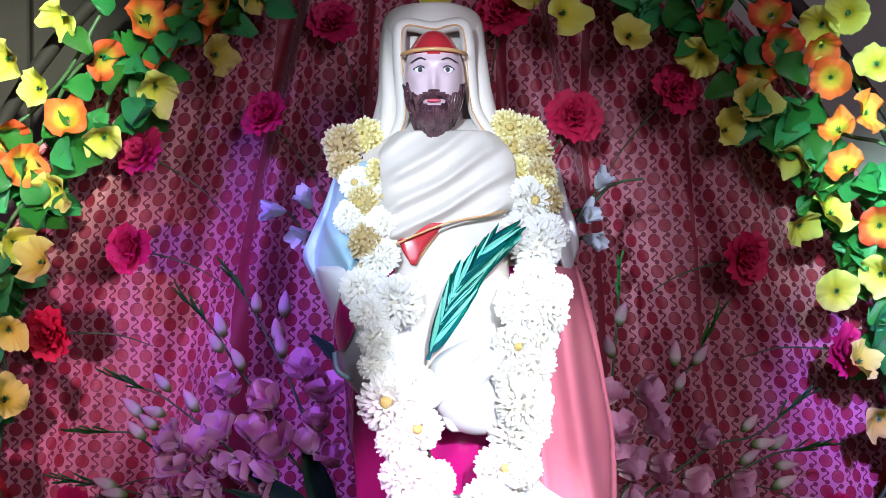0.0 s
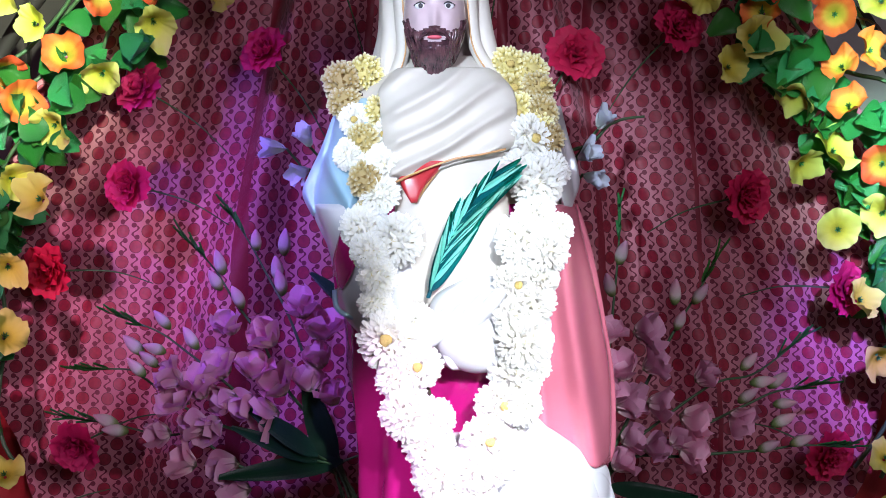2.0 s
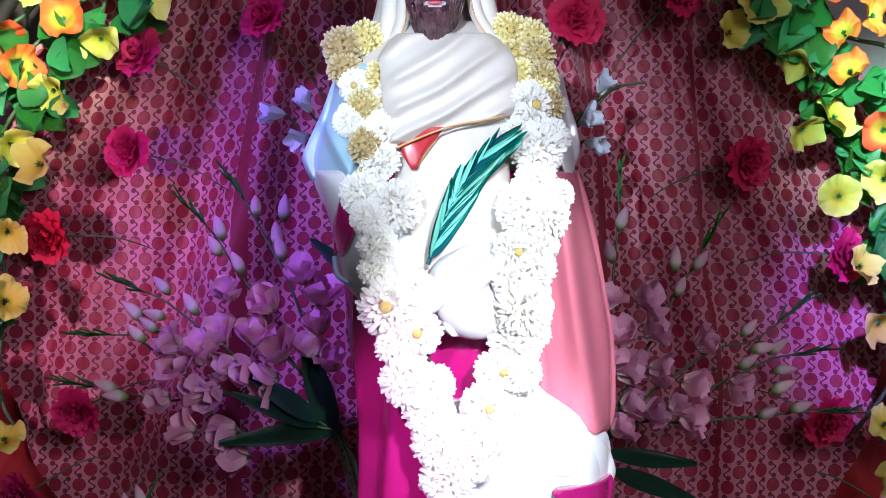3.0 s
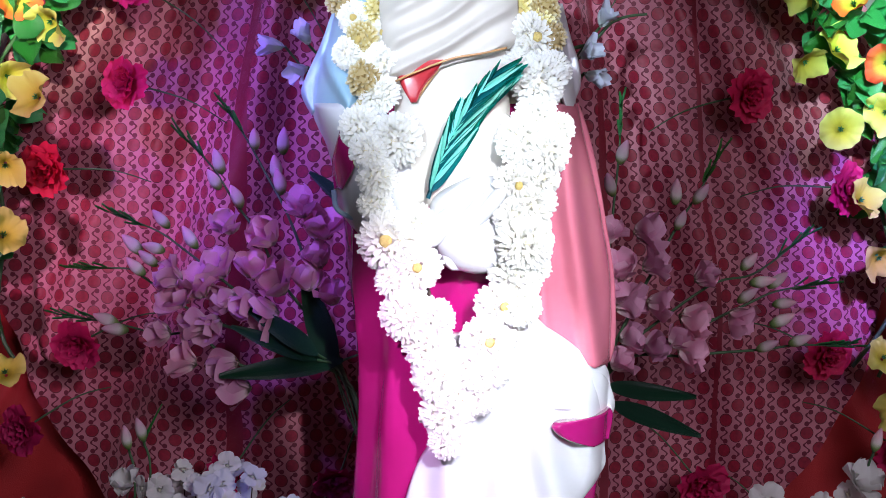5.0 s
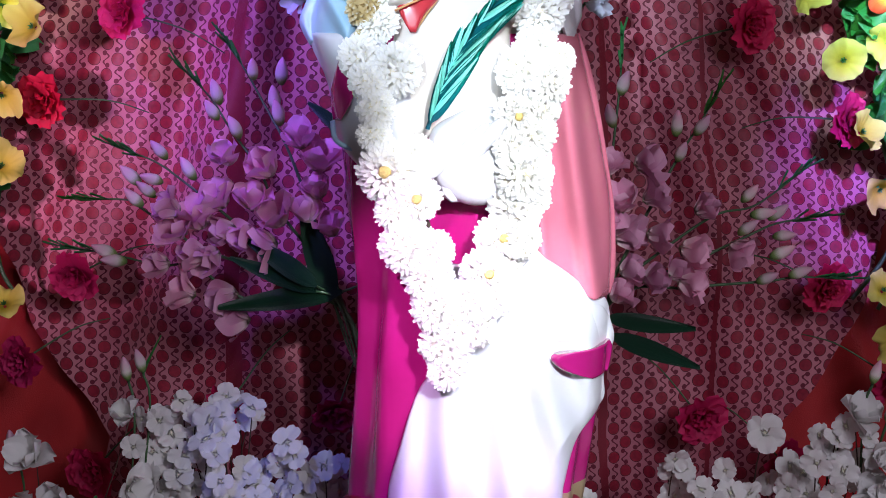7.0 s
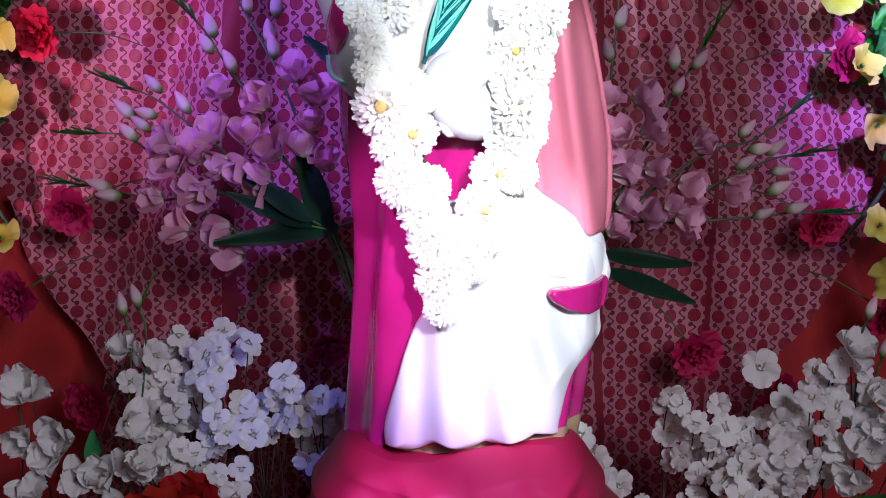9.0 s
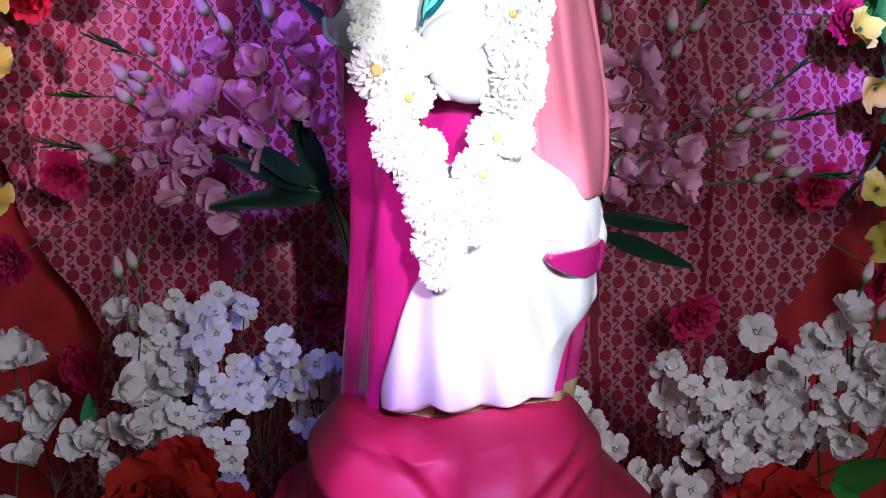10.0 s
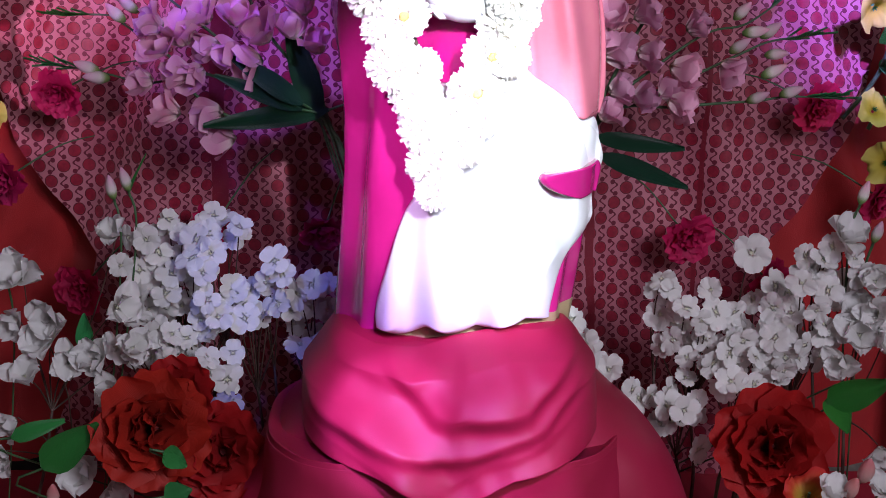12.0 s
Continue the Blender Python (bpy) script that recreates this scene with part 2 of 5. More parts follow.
M = {
    "brocade": brocade("brocade"),
    "red_net": surface("red_net", (0.32, 0.006, 0.008), (0.46, 0.014, 0.016), 0.55, 8, 0.4, 500, sheen=0.3),
    "wall": surface("wall_paint", (0.30, 0.28, 0.25), (0.38, 0.36, 0.32), 0.8, 3, 0.2, 60),
    "wood_dark": surface("dark_wood", (0.008, 0.005, 0.004), (0.02, 0.012, 0.009), 0.8, 9, 0.2, 80),
    "floor": surface("floor_tile", (0.30, 0.27, 0.24), (0.4, 0.37, 0.33), 0.35, 4, 0.1, 60),
    "magenta": surface("robe_paint", (0.36, 0.006, 0.12), (0.48, 0.012, 0.18), 0.2, 9, 0.12, 40, coat=0.8),
    "pink": surface("cloak_paint", (0.47, 0.12, 0.17), (0.56, 0.16, 0.22), 0.2, 8, 0.12, 40, coat=0.7),
    "white": surface("tunic_paint", (0.60, 0.61, 0.63), (0.72, 0.73, 0.75), 0.32, 7, 0.12, 40, coat=0.3),
    "cream": surface("shawl_paint", (0.50, 0.46, 0.40), (0.62, 0.58, 0.51), 0.5, 8, 0.12, 40),
    "sky": surface("sleeve_paint", (0.30, 0.50, 0.64), (0.42, 0.62, 0.74), 0.3, 8, 0.12, 40, coat=0.3),
    "skin": surface("face_paint", (0.56, 0.42, 0.46), (0.64, 0.50, 0.53), 0.28, 10, 0.1, 50, coat=0.4),
    "beard": surface("beard_paint", (0.03, 0.012, 0.02), (0.12, 0.05, 0.06), 0.25, 90, 0.5, 120, coat=0.6),
    "cap": surface("cap_paint", (0.40, 0.02, 0.03), (0.5, 0.03, 0.04), 0.25, 10, 0.1, 50, coat=0.4),
    "gold": surface("gold_line", (0.50, 0.26, 0.10), (0.62, 0.34, 0.14), 0.35, 20, 0.1, 60),
    "ink": surface("ink_paint", (0.012, 0.01, 0.014), (0.02, 0.015, 0.02), 0.3, 20, 0.1, 60),
    "lips": surface("lip_paint", (0.55, 0.08, 0.12), (0.6, 0.1, 0.14), 0.25, 20, 0.1, 60),
    "sandstone": surface("base_paint", (0.30, 0.22, 0.12), (0.40, 0.30, 0.17), 0.5, 12, 0.3, 60),
    "satin": surface("satin", (0.30, 0.006, 0.034), (0.38, 0.010, 0.058), 0.55, 5, 0.15, 900),
    "table": surface("table_cloth", (0.28, 0.01, 0.03), (0.36, 0.02, 0.04), 0.6, 8, 0.2, 400),
    "leaf": petal("leaf_green", [(0.0, (0.02, 0.17, 0.035)), (1.0, (0.035, 0.27, 0.05))], 0.4, 0.25, 0.6, 0.15),
    # gladiolus leaves: the shade they stand in is put into this green
    "leaf_shaded": petal("leaf_shaded", [(0.0, (0.006, 0.035, 0.018)), (1.0, (0.01, 0.055, 0.028))], 0.4, 0.2, 0.6, 0.1),
    "leaf_bright": petal("leaf_bright", [(0.0, (0.03, 0.24, 0.04)), (1.0, (0.05, 0.34, 0.07))], 0.4, 0.2, 0.6, 0.2),
    "stem": surface("stem_green", (0.03, 0.08, 0.03), (0.06, 0.13, 0.05), 0.5, 40, 0.3, 200),
    "twig": surface("twig_brown", (0.04, 0.02, 0.015), (0.08, 0.045, 0.03), 0.6, 40, 0.3, 200),
    "yellow": petal("yellow_petal", [(0.0, (0.42, 0.36, 0.02)), (0.25, (0.68, 0.62, 0.06)), (1.0, (0.74, 0.74, 0.18))], 0.6, 0.14),
    "orange": petal("orange_petal", [(0.0, (0.50, 0.46, 0.03)), (0.35, (0.74, 0.42, 0.05)), (0.58, (0.82, 0.17, 0.03)), (1.0, (0.80, 0.10, 0.03))], 0.6, 0.14),
    "carnation": petal("carnation_petal", [(0.0, (0.34, 0.004, 0.05)), (1.0, (0.66, 0.014, 0.12))], 0.6, 0.12),
    "mum": petal("mum_petal", [(0.0, (0.72, 0.60, 0.24)), (0.25, (0.86, 0.84, 0.72)), (1.0, (0.90, 0.90, 0.87))], 0.6, 0.05, 0.3, 0.3),
    "mum_old": petal("mum_petal_wilted", [(0.0, (0.42, 0.28, 0.06)), (0.45, (0.64, 0.50, 0.16)), (0.8, (0.80, 0.72, 0.42)), (1.0, (0.86, 0.84, 0.64))], 0.6, 0.16, 0.3, 0.4),
    "mum_eye": surface("mum_eye", (0.60, 0.44, 0.12), (0.74, 0.58, 0.20), 0.7, 80, 0.6, 300),
    "glad": petal("gladiolus_petal", [(0.0, (0.50, 0.52, 0.26)), (0.18, (0.74, 0.54, 0.56)), (0.55, (0.72, 0.31, 0.48)), (1.0, (0.84, 0.46, 0.62))], 0.55, 0.1),
    "glad_bud": petal("gladiolus_bud", [(0.0, (0.10, 0.24, 0.05)), (0.20, (0.26, 0.40, 0.12)), (0.42, (0.80, 0.74, 0.70)), (1.0, (0.78, 0.36, 0.54))], 0.5, 0.1),
    "blossom": petal("white_blossom", [(0.0, (0.74, 0.76, 0.50)), (0.15, (0.77, 0.77, 0.72)), (1.0, (0.80, 0.80, 0.78))], 0.6, 0.06),
    "lavender": petal("lavender_blossom", [(0.0, (0.5, 0.5, 0.6)), (1.0, (0.36, 0.34, 0.74))], 0.6, 0.06),
    "pale_blue": petal("pale_lily", [(0.0, (0.5, 0.6, 0.5)), (1.0, (0.62, 0.66, 0.80))], 0.5, 0.06),
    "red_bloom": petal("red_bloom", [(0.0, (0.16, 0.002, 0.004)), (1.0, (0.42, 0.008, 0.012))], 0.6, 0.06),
    "coral": petal("coral_petal", [(0.0, (0.7, 0.6, 0.5)), (1.0, (0.8, 0.25, 0.25))], 0.5, 0.06),
    "palm": petal("palm_blade", [(0.0, (0.004, 0.07, 0.085)), (0.5, (0.006, 0.14, 0.14)), (1.0, (0.01, 0.30, 0.20))], 0.2, 0.2, 0.3, 0.05),
    # pale strokes of the palm, with its gloss highlights put into the colour
    "palm_light": petal("palm_highlight", [(0.0, (0.10, 0.55, 0.45)), (1.0, (0.30, 0.78, 0.68))], 0.2, 0.2, 0.3, 0.05),
}

# ---- building helpers ----


def mesh_of(bm, name, mats, smooth=True):
    me = bpy.data.meshes.new(name)
    bm.to_mesh(me)
    bm.free()
    for m in mats:
        me.materials.append(m)
    if smooth:
        me.polygons.foreach_set("use_smooth", [True] * len(me.polygons))
    return me


def thing(name, base, label, category, group="", kind=""):
    ob = new(name)
    ob.empty_display_size = 0.05
    ob.location = base
    return tagged(ob, label, category, group, kind)


def child(name, me, parent, m, label=""):
    """A part at the world pose m, under a thing or a part."""
    ob = new(name, me)
    ob.parent = parent
    up = Matrix.Identity(4)
    p = parent
    while p is not None:
        up = p.matrix_basis @ up
        p = p.parent
    ob.matrix_basis = up.inverted() @ m
    if label:
        ob["label"] = label
    return ob


def aim(loc, normal, spin=0.0, size=1.0):
    """A pose at loc whose z axis points along normal."""
    q = Vector(normal).to_track_quat("Z", "Y")
    return Matrix.Translation(loc) @ q.to_matrix().to_4x4() @ Matrix.Rotation(spin, 4, "Z") @ Matrix.Scale(size, 4)


def facing(rng, spread=0.5, up=0.0):
    """A direction towards the room, with some disorder."""
    return Vector((rng.uniform(-spread, spread), -1.0, up + rng.uniform(-spread, spread)))


def grid(bm, rows, mat=0, uvs=None, wrap=False):
    """Quads over rows of points; uvs gives (u, v) for each point."""
    layer = bm.loops.layers.uv.verify()
    vs = [[bm.verts.new(p) for p in row] for row in rows]
    n = len(vs[0])
    for i in range(len(vs) - 1):
        for j in range(n if wrap else n - 1):
            k = (j + 1) % n
            f = bm.faces.new((vs[i][j], vs[i][k], vs[i + 1][k], vs[i + 1][j]))
            f.material_index, f.smooth = mat, True
            if uvs:
                for loop, (a, b) in zip(f.loops, ((i, j), (i, j + 1 if wrap else k), (i + 1, j + 1 if wrap else k), (i + 1, j))):
                    loop[layer].uv = uvs(a, b)
    return vs


def tube(bm, pts, radius, sides=6, mat=0, taper=1.0):
    """A round rod along points, closed at its ends."""
    pts = [Vector(p) for p in pts]
    rows = []
    for i, p in enumerate(pts):
        d = (pts[min(i + 1, len(pts) - 1)] - pts[max(i - 1, 0)]).normalized()
        s = d.cross(Vector((0.31, 0.87, 0.22))).normalized()
        u = d.cross(s)
        r = radius * (1 + (taper - 1) * i / max(1, len(pts) - 1))
        rows.append([p + r * (math.cos(a) * s + math.sin(a) * u) for a in (2 * math.pi * k / sides for k in range(sides))])
    vs = grid(bm, rows, mat, lambda a, b: (a / len(rows), b / sides), wrap=True)
    bm.faces.new(vs[0]).material_index = mat
    bm.faces.new(vs[-1]).material_index = mat


def curve_points(pts, n):
    """n points along a smooth line through pts."""
    pts = [Vector(p) for p in pts]
    out = []
    for i in range(n):
        s = i / (n - 1) * (len(pts) - 1)
        k = min(int(s), len(pts) - 2)
        f = s - k
        p0, p1, p2, p3 = pts[max(k - 1, 0)], pts[k], pts[k + 1], pts[min(k + 2, len(pts) - 1)]
        out.append(0.5 * ((2 * p1) + (p2 - p0) * f + (2 * p0 - 5 * p1 + 4 * p2 - p3) * f * f + (3 * p1 - p0 - 3 * p2 + p3) * f ** 3))
    return out


def blade(bm, m, length, width, curl, cup=0.15, ruffle=0.0, nu=5, nv=4, mat=0, rng=random, point=0.6, start=0.15, root=None, blunt=0.22):
    """One petal or leaf along local x: curl bends it up (towards z), cup hollows it, ruffle waves its rim."""
    ph = rng.uniform(0, 6.28)
    rows = []
    for i in range(nu + 1):
        s = i / nu
        w = width * (start + (1 - start) * math.sin(math.pi * min(1.0, s ** point * 0.93 + 0.02))) if i < nu else width * blunt
        a = curl * s
        x = length * (math.sin(a) / curl if abs(curl) > 1e-3 else s)
        z = length * ((1 - math.cos(a)) / curl if abs(curl) > 1e-3 else 0)
        row = []
        for j in range(nv + 1):
            c = 2 * j / nv - 1
            h = cup * width * (c * c) * min(1.0, 2.2 * s) + ruffle * width * s * s * math.sin(c * 5 + ph + s * 2)
            row.append(m @ Vector((x - h * math.sin(a), c * w / 2, z + h * math.cos(a))))
        rows.append(row)
    if root is None:
        grid(bm, rows, mat, lambda p, q: (p / nu, q / nv))
        return
    # petals of one bloom meet in its heart
    vs = grid(bm, rows[1:], mat, lambda p, q: ((p + 1) / nu, q / nv))
    layer = bm.loops.layers.uv.verify()
    for j in range(nv):
        f = bm.faces.new((root, vs[0][j], vs[0][j + 1]))
        f.material_index, f.smooth = mat, True
        for loop, uv in zip(f.loops, ((0, 0.5), (1 / nu, j / nv), (1 / nu, (j + 1) / nv))):
            loop[layer].uv = uv


# ---- flowers: one mesh of each make, shared ----


def funnel_flower(name, mat, seed, lobes=5):
    """Cloth petunia: a trumpet with a wavy, frilled rim."""
    rng = random.Random(seed)
    bm = bmesh.new()
    n, rings = 56, 8
    ph, amp = rng.uniform(0, 6), rng.uniform(0.22, 0.38)
    fold, bend = rng.uniform(0, 6.28), rng.choice((-0.7, 0.3, 0.9, 1.3))
    frill = rng.choice((11, 13, 16))
    rows = []
    for i in range(rings + 1):
        s = i / rings
        row = []
        for j in range(n):
            a = 2 * math.pi * j / n
            lobe = 1 + 0.02 * s * math.cos(lobes * a + ph) + 0.04 * s * math.sin(2 * a + 2 * ph) + 0.02 * s ** 4 * math.sin(frill * a)
            r = (0.08 + 0.92 * s ** 0.8) * lobe
            z = -0.55 * (1 - s) ** 2.0 + amp * s ** 3 * (0.6 * math.sin(lobes * a + ph + 1) + 0.4 * math.sin(3 * a + ph)) + 0.11 * s ** 2 * math.sin(frill * a + ph) * (0.6 + 0.4 * math.sin(3 * a + seed))
            z += 0.55 * s * s * (max(0, math.cos(a - fold)) ** 2) * bend
            row.append((r * math.cos(a), r * math.sin(a), z))
        rows.append(row)
    grid(bm, rows, 0, lambda a, b: (a / rings, b / n * 5), wrap=True)
    return mesh_of(bm, name, [mat])


def star_eye():
    bm = bmesh.new()
    heart = bm.verts.new((0, 0, -0.42))
    rng = random.Random(2)
    for k in range(6):
        m = Matrix.Translation((0, 0, -0.42)) @ Matrix.Rotation(k * 1.047, 4, "Z") @ Matrix.Rotation(-0.7, 4, "Y")
        blade(bm, m, 0.26, 0.10, 0.3, nu=3, nv=2, rng=rng, root=heart)
    return mesh_of(bm, "eye", [M["leaf"]])


def frilly(name, mat, seed, layers, frill=0.16, count=8):
    """A full bloom of frilled petals in layers (carnation)."""
    rng = random.Random(seed)
    bm = bmesh.new()
    heart = bm.verts.new((0, 0, 0))
    for k in range(layers):
        s = k / max(1, layers - 1)
        for i in range(count - k // 2):
            m = Matrix.Rotation(i * 2 * math.pi / (count - k // 2) + k * 0.6 + rng.uniform(-.2, .2), 4, "Z") @ Matrix.Rotation(-0.05 - 1.05 * s + rng.uniform(-.26, .26), 4, "Y")
            blade(bm, m, 1.0 - 0.35 * s, 0.95 - 0.2 * s, 0.4, 0.12, frill, 6, 8, 0, rng, 1.5, 0.15, heart, 0.6)
    return mesh_of(bm, name, [mat])


def mum(name, seed, mat, petals=210):
    """Chrysanthemum: a full dome, thick with short strap petals."""
    rng = random.Random(seed)
    bm = bmesh.new()
    layer = bm.loops.layers.uv.verify()
    bmesh.ops.create_icosphere(bm, subdivisions=2, radius=0.80)
    for v in bm.verts:
        v.co.z = v.co.z * 0.66
    for f in bm.faces:
        f.smooth = True
        for loop in f.loops:
            loop[layer].uv = (0.55, 0.5)
    core = bm.verts[:]
    for k in range(petals):
        h = 1 - 1.15 * (k + 0.5) / petals
        a = k * 2.39996 + rng.uniform(-.1, .1)
        way = Vector((math.cos(a) * math.sqrt(max(0, 1 - h * h)), math.sin(a) * math.sqrt(max(0, 1 - h * h)), h))
        root = max(core, key=lambda v: v.co.dot(way))
        down = (way * way.z - Vector((0, 0, 1))).normalized()
        out = (down * (0.75 if h > 0.2 else 0.35) + way * rng.uniform(0.45, 1.0)).normalized()
        yv = way.cross(out).normalized()
        rot = Matrix((out, yv, out.cross(yv))).transposed().to_4x4()
        blade(bm, Matrix.Translation(Vector((way.x * 0.66, way.y * 0.66, way.z * 0.44))) @ rot, rng.uniform(0.28, 0.46), rng.uniform(0.15, 0.21), rng.uniform(-0.3, 0.5), 0.18, 0.05, 3, 2, 0, rng, 1.0, 0.6, root, 0.5)
    return mesh_of(bm, name, [mat])


def mum_heart():
    bm = bmesh.new()
    bmesh.ops.create_icosphere(bm, subdivisions=2, radius=0.20)
    rng = random.Random(4)
    for v in bm.verts:
        v.co *= rng.uniform(0.85, 1.15)
        v.co.z = v.co.z * 0.7 + 0.55
    return mesh_of(bm, "eye", [M["mum_eye"]])


def cup_flower(name, mat, seed, petals=5, length=1.0, width=0.95, open_=0.55, ruffle=0.07, curl=0.5):
    """An open gladiolus or lily: cupped petals from a narrow throat."""
    rng = random.Random(seed)
    bm = bmesh.new()
    heart = bm.verts.new((0, 0, 0))
    for k in range(petals):
        o = open_ + (0.18 if k % 2 else -0.05) + rng.uniform(-.12, .12)
        m = Matrix.Rotation(k * 2 * math.pi / petals + rng.uniform(-.1, .1), 4, "Z") @ Matrix.Rotation(-(math.pi / 2 - o), 4, "Y")
        blade(bm, m, length * rng.uniform(0.8, 1.1), width * rng.uniform(0.85, 1.15), -curl - rng.uniform(-0.5, 0.3), 0.20, ruffle, 8, 6, 0, rng, 1.25, 0.25, heart, 0.34)
    return mesh_of(bm, name, [mat])


def bud_mesh(name, mat, seed=0):
    """A closed bud: a pointed drop with the seams of its wound petals, green at its foot."""
    rng = random.Random(seed)
    bm = bmesh.new()
    n, rings = 14, 10
    lean = rng.uniform(-0.10, 0.10)
    rows = []
    for i in range(rings + 1):
        s = i / rings
        r = 0.02 + 0.195 * math.sin(math.pi * min(1.0, 0.06 + s ** 0.85 * 0.94)) ** 0.85
        rows.append([((r * (1 + 0.13 * math.sin(3 * a + 2.5 * s + seed) * s)) * math.cos(a) + lean * s * s, (r * (1 + 0.13 * math.sin(3 * a + 2.5 * s + seed) * s)) * math.sin(a), s) for a in (2 * math.pi * k / n for k in range(n))])
    vs = grid(bm, rows, 0, lambda a, b: (a / rings, b / n), wrap=True)
    bm.faces.new(vs[0][::-1])
    bm.faces.new(vs[-1])
    return mesh_of(bm, name, [mat])


def blossom_mesh(name, mat, seed, petals=5):
    rng = random.Random(seed)
    bm = bmesh.new()
    heart = bm.verts.new((0, 0, 0))
    petals, lift = rng.choice((4, 4, 5)), (0.1, 0.25, 0.15, 0.35, 0.2, 0.0, 0.45, 0.05)[seed % 8]
    for k in range(petals):
        m = Matrix.Rotation(k * 2 * math.pi / petals + rng.uniform(-.12, .12), 4, "Z") @ Matrix.Rotation(-lift + rng.uniform(-.25, .25), 4, "Y")
        blade(bm, m, rng.uniform(0.85, 1.1), rng.uniform(0.9, 1.1), rng.uniform(-0.9, 0.1), 0.05, 0.10, 8, 6, 0, rng, 1.5, 0.62, heart, 0.46)
    return mesh_of(bm, name, [mat])


def leaf_mesh(name, mat, length, width, curl, seed, cup=0.2, point=0.55, ruffle=0.04):
    bm = bmesh.new()
    blade(bm, Matrix.Identity(4), length, width, curl, cup, ruffle, 8, 4, 0, random.Random(seed), point, 0.1)
    return mesh_of(bm, name, [mat])


YELLOW = [funnel_flower("flower", M["yellow"], s) for s in range(5)]
ORANGE = [funnel_flower("flower", M["orange"], s + 20) for s in range(5)]
EYE_STAR = star_eye()
CARN = [frilly("bloom", M["carnation"], s, 3, 0.11, 7) for s in range(4)]
MUMS = [mum("bloom", s, M["mum"]) for s in range(4)]
MUMS_OLD = [mum("bloom", s + 9, M["mum_old"], 110) for s in range(3)]
MUM_EYE = mum_heart()
GLADS = [cup_flower("flower", M["glad"], s, 5, 1.05, 1.08, 0.24 + 0.12 * (s % 3), 0.06, 0.55) for s in range(7)]
BUDS = [bud_mesh("bud", M["glad_bud"], s) for s in range(3)]
BLOSSOMS = [blossom_mesh("blossom", M["blossom"], s) for s in range(8)]
LAVENDER = [blossom_mesh("blossom", M["lavender"], s + 7) for s in range(2)]
LILIES = [cup_flower("flower", M["blossom"], s + 30, 6, 1.0, 0.8, 0.5, 0.14, 0.6) for s in range(3)]
BLUE_LILY = [cup_flower("flower", M["pale_blue"], s + 40, 5, 1.0, 0.55, 0.25, 0.06, 0.5) for s in range(2)]
CORAL = [bud_mesh("bud", M["coral"], 8)]
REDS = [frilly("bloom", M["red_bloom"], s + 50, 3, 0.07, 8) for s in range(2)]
ROUND_LEAF = [leaf_mesh("leaf", M["leaf"], 1.0, 0.85, c, i, 0.25, 0.5, 0.08) for i, c in enumerate((0.3, -0.5, 0.8))]
LONG_LEAF = [leaf_mesh("leaf", M["leaf_shaded"], 1.0, 0.17, c, i, 0.3, 0.7) for i, c in enumerate((0.2, -0.4))]
BROAD_LEAF = [leaf_mesh("leaf", M["leaf_bright"], 1.0, 0.36, c, i, 0.25, 0.6) for i, c in enumerate((0.3, -0.5))]


def stem(parent, pts, radius, mat, name="stem", n=12, taper=0.5):
    bm = bmesh.new()
    tube(bm, curve_points(pts, n), radius, 6, 0, taper)
    return child(name, mesh_of(bm, name, [mat]), parent, Matrix.Identity(4))


# ---- the room ----


def slab(name, lo, hi, mat, bevel=0.0):
    bm = bmesh.new()
    bmesh.ops.create_cube(bm, size=1)
    for v in bm.verts:
        v.co = Vector([(lo[i] + hi[i]) / 2 + v.co[i] * (hi[i] - lo[i]) for i in range(3)])
    if bevel:
        bmesh.ops.bevel(bm, geom=bm.edges[:], offset=bevel, segments=2, affect="EDGES")
    ob = new(name, mesh_of(bm, name, [mat], False))
    return ob


for nm, lo, hi, m, lab, cat in (
    ("floor", (-2.6, -2.4, -0.1), (2.6, 3.7, 0), "floor", "pale stone tiled floor of the prayer room", "floor"),
    ("ceiling", (-2.6, -2.4, 2.9), (2.6, 3.7, 3.0), "wall", "plain painted ceiling of the prayer room", "ceiling"),
    ("wall_back", (-2.6, 3.55, 0), (2.6, 3.7, 2.9), "wall", "plain beige painted wall behind the altar", "wall"),
    ("wall_front", (-2.6, -2.4, 0), (2.6, -2.25, 2.9), "wall", "plain beige painted wall", "wall"),
    ("wall_left", (-2.6, -2.25, 0), (-2.45, 3.55, 2.9), "wall", "plain beige painted wall", "wall"),
    ("wall_right", (2.45, -2.25, 0), (2.6, 3.55, 2.9), "wall", "plain beige painted wall", "wall"),
):
    tagged(slab(nm, lo, hi, M[m]), lab, cat, kind="structure")

panel = thing("wood_panel", (-1.3, 2.72, 0.0), "dark brown boarded wooden panel behind the altar", "panel")
for k in range(9):
    x0 = -2.41 + 0.24 * k
    bm = bmesh.new()
    bmesh.ops.create_cube(bm, size=1)
    for v in bm.verts:
        v.co = Vector((x0 + 0.12 + v.co.x * 0.234, 2.7225 + v.co.y * 0.045 - 0.003 * (k % 2), 1.3 + v.co.z * 2.6))
    bmesh.ops.bevel(bm, geom=bm.edges[:], offset=0.004, segments=1, affect="EDGES")
    child("board", mesh_of(bm, "board", [M["wood_dark"]], False), panel, Matrix.Identity(4))

table = thing("altar_table", (0, 2.1, 0), "altar table under a plain red cloth", "table")
bm = bmesh.new()
bmesh.ops.create_cube(bm, size=1)
for v in bm.verts:
    v.co = Vector((v.co.x * 2.2, 2.13 + v.co.y * 0.66, 0.40 + v.co.z * 0.04))
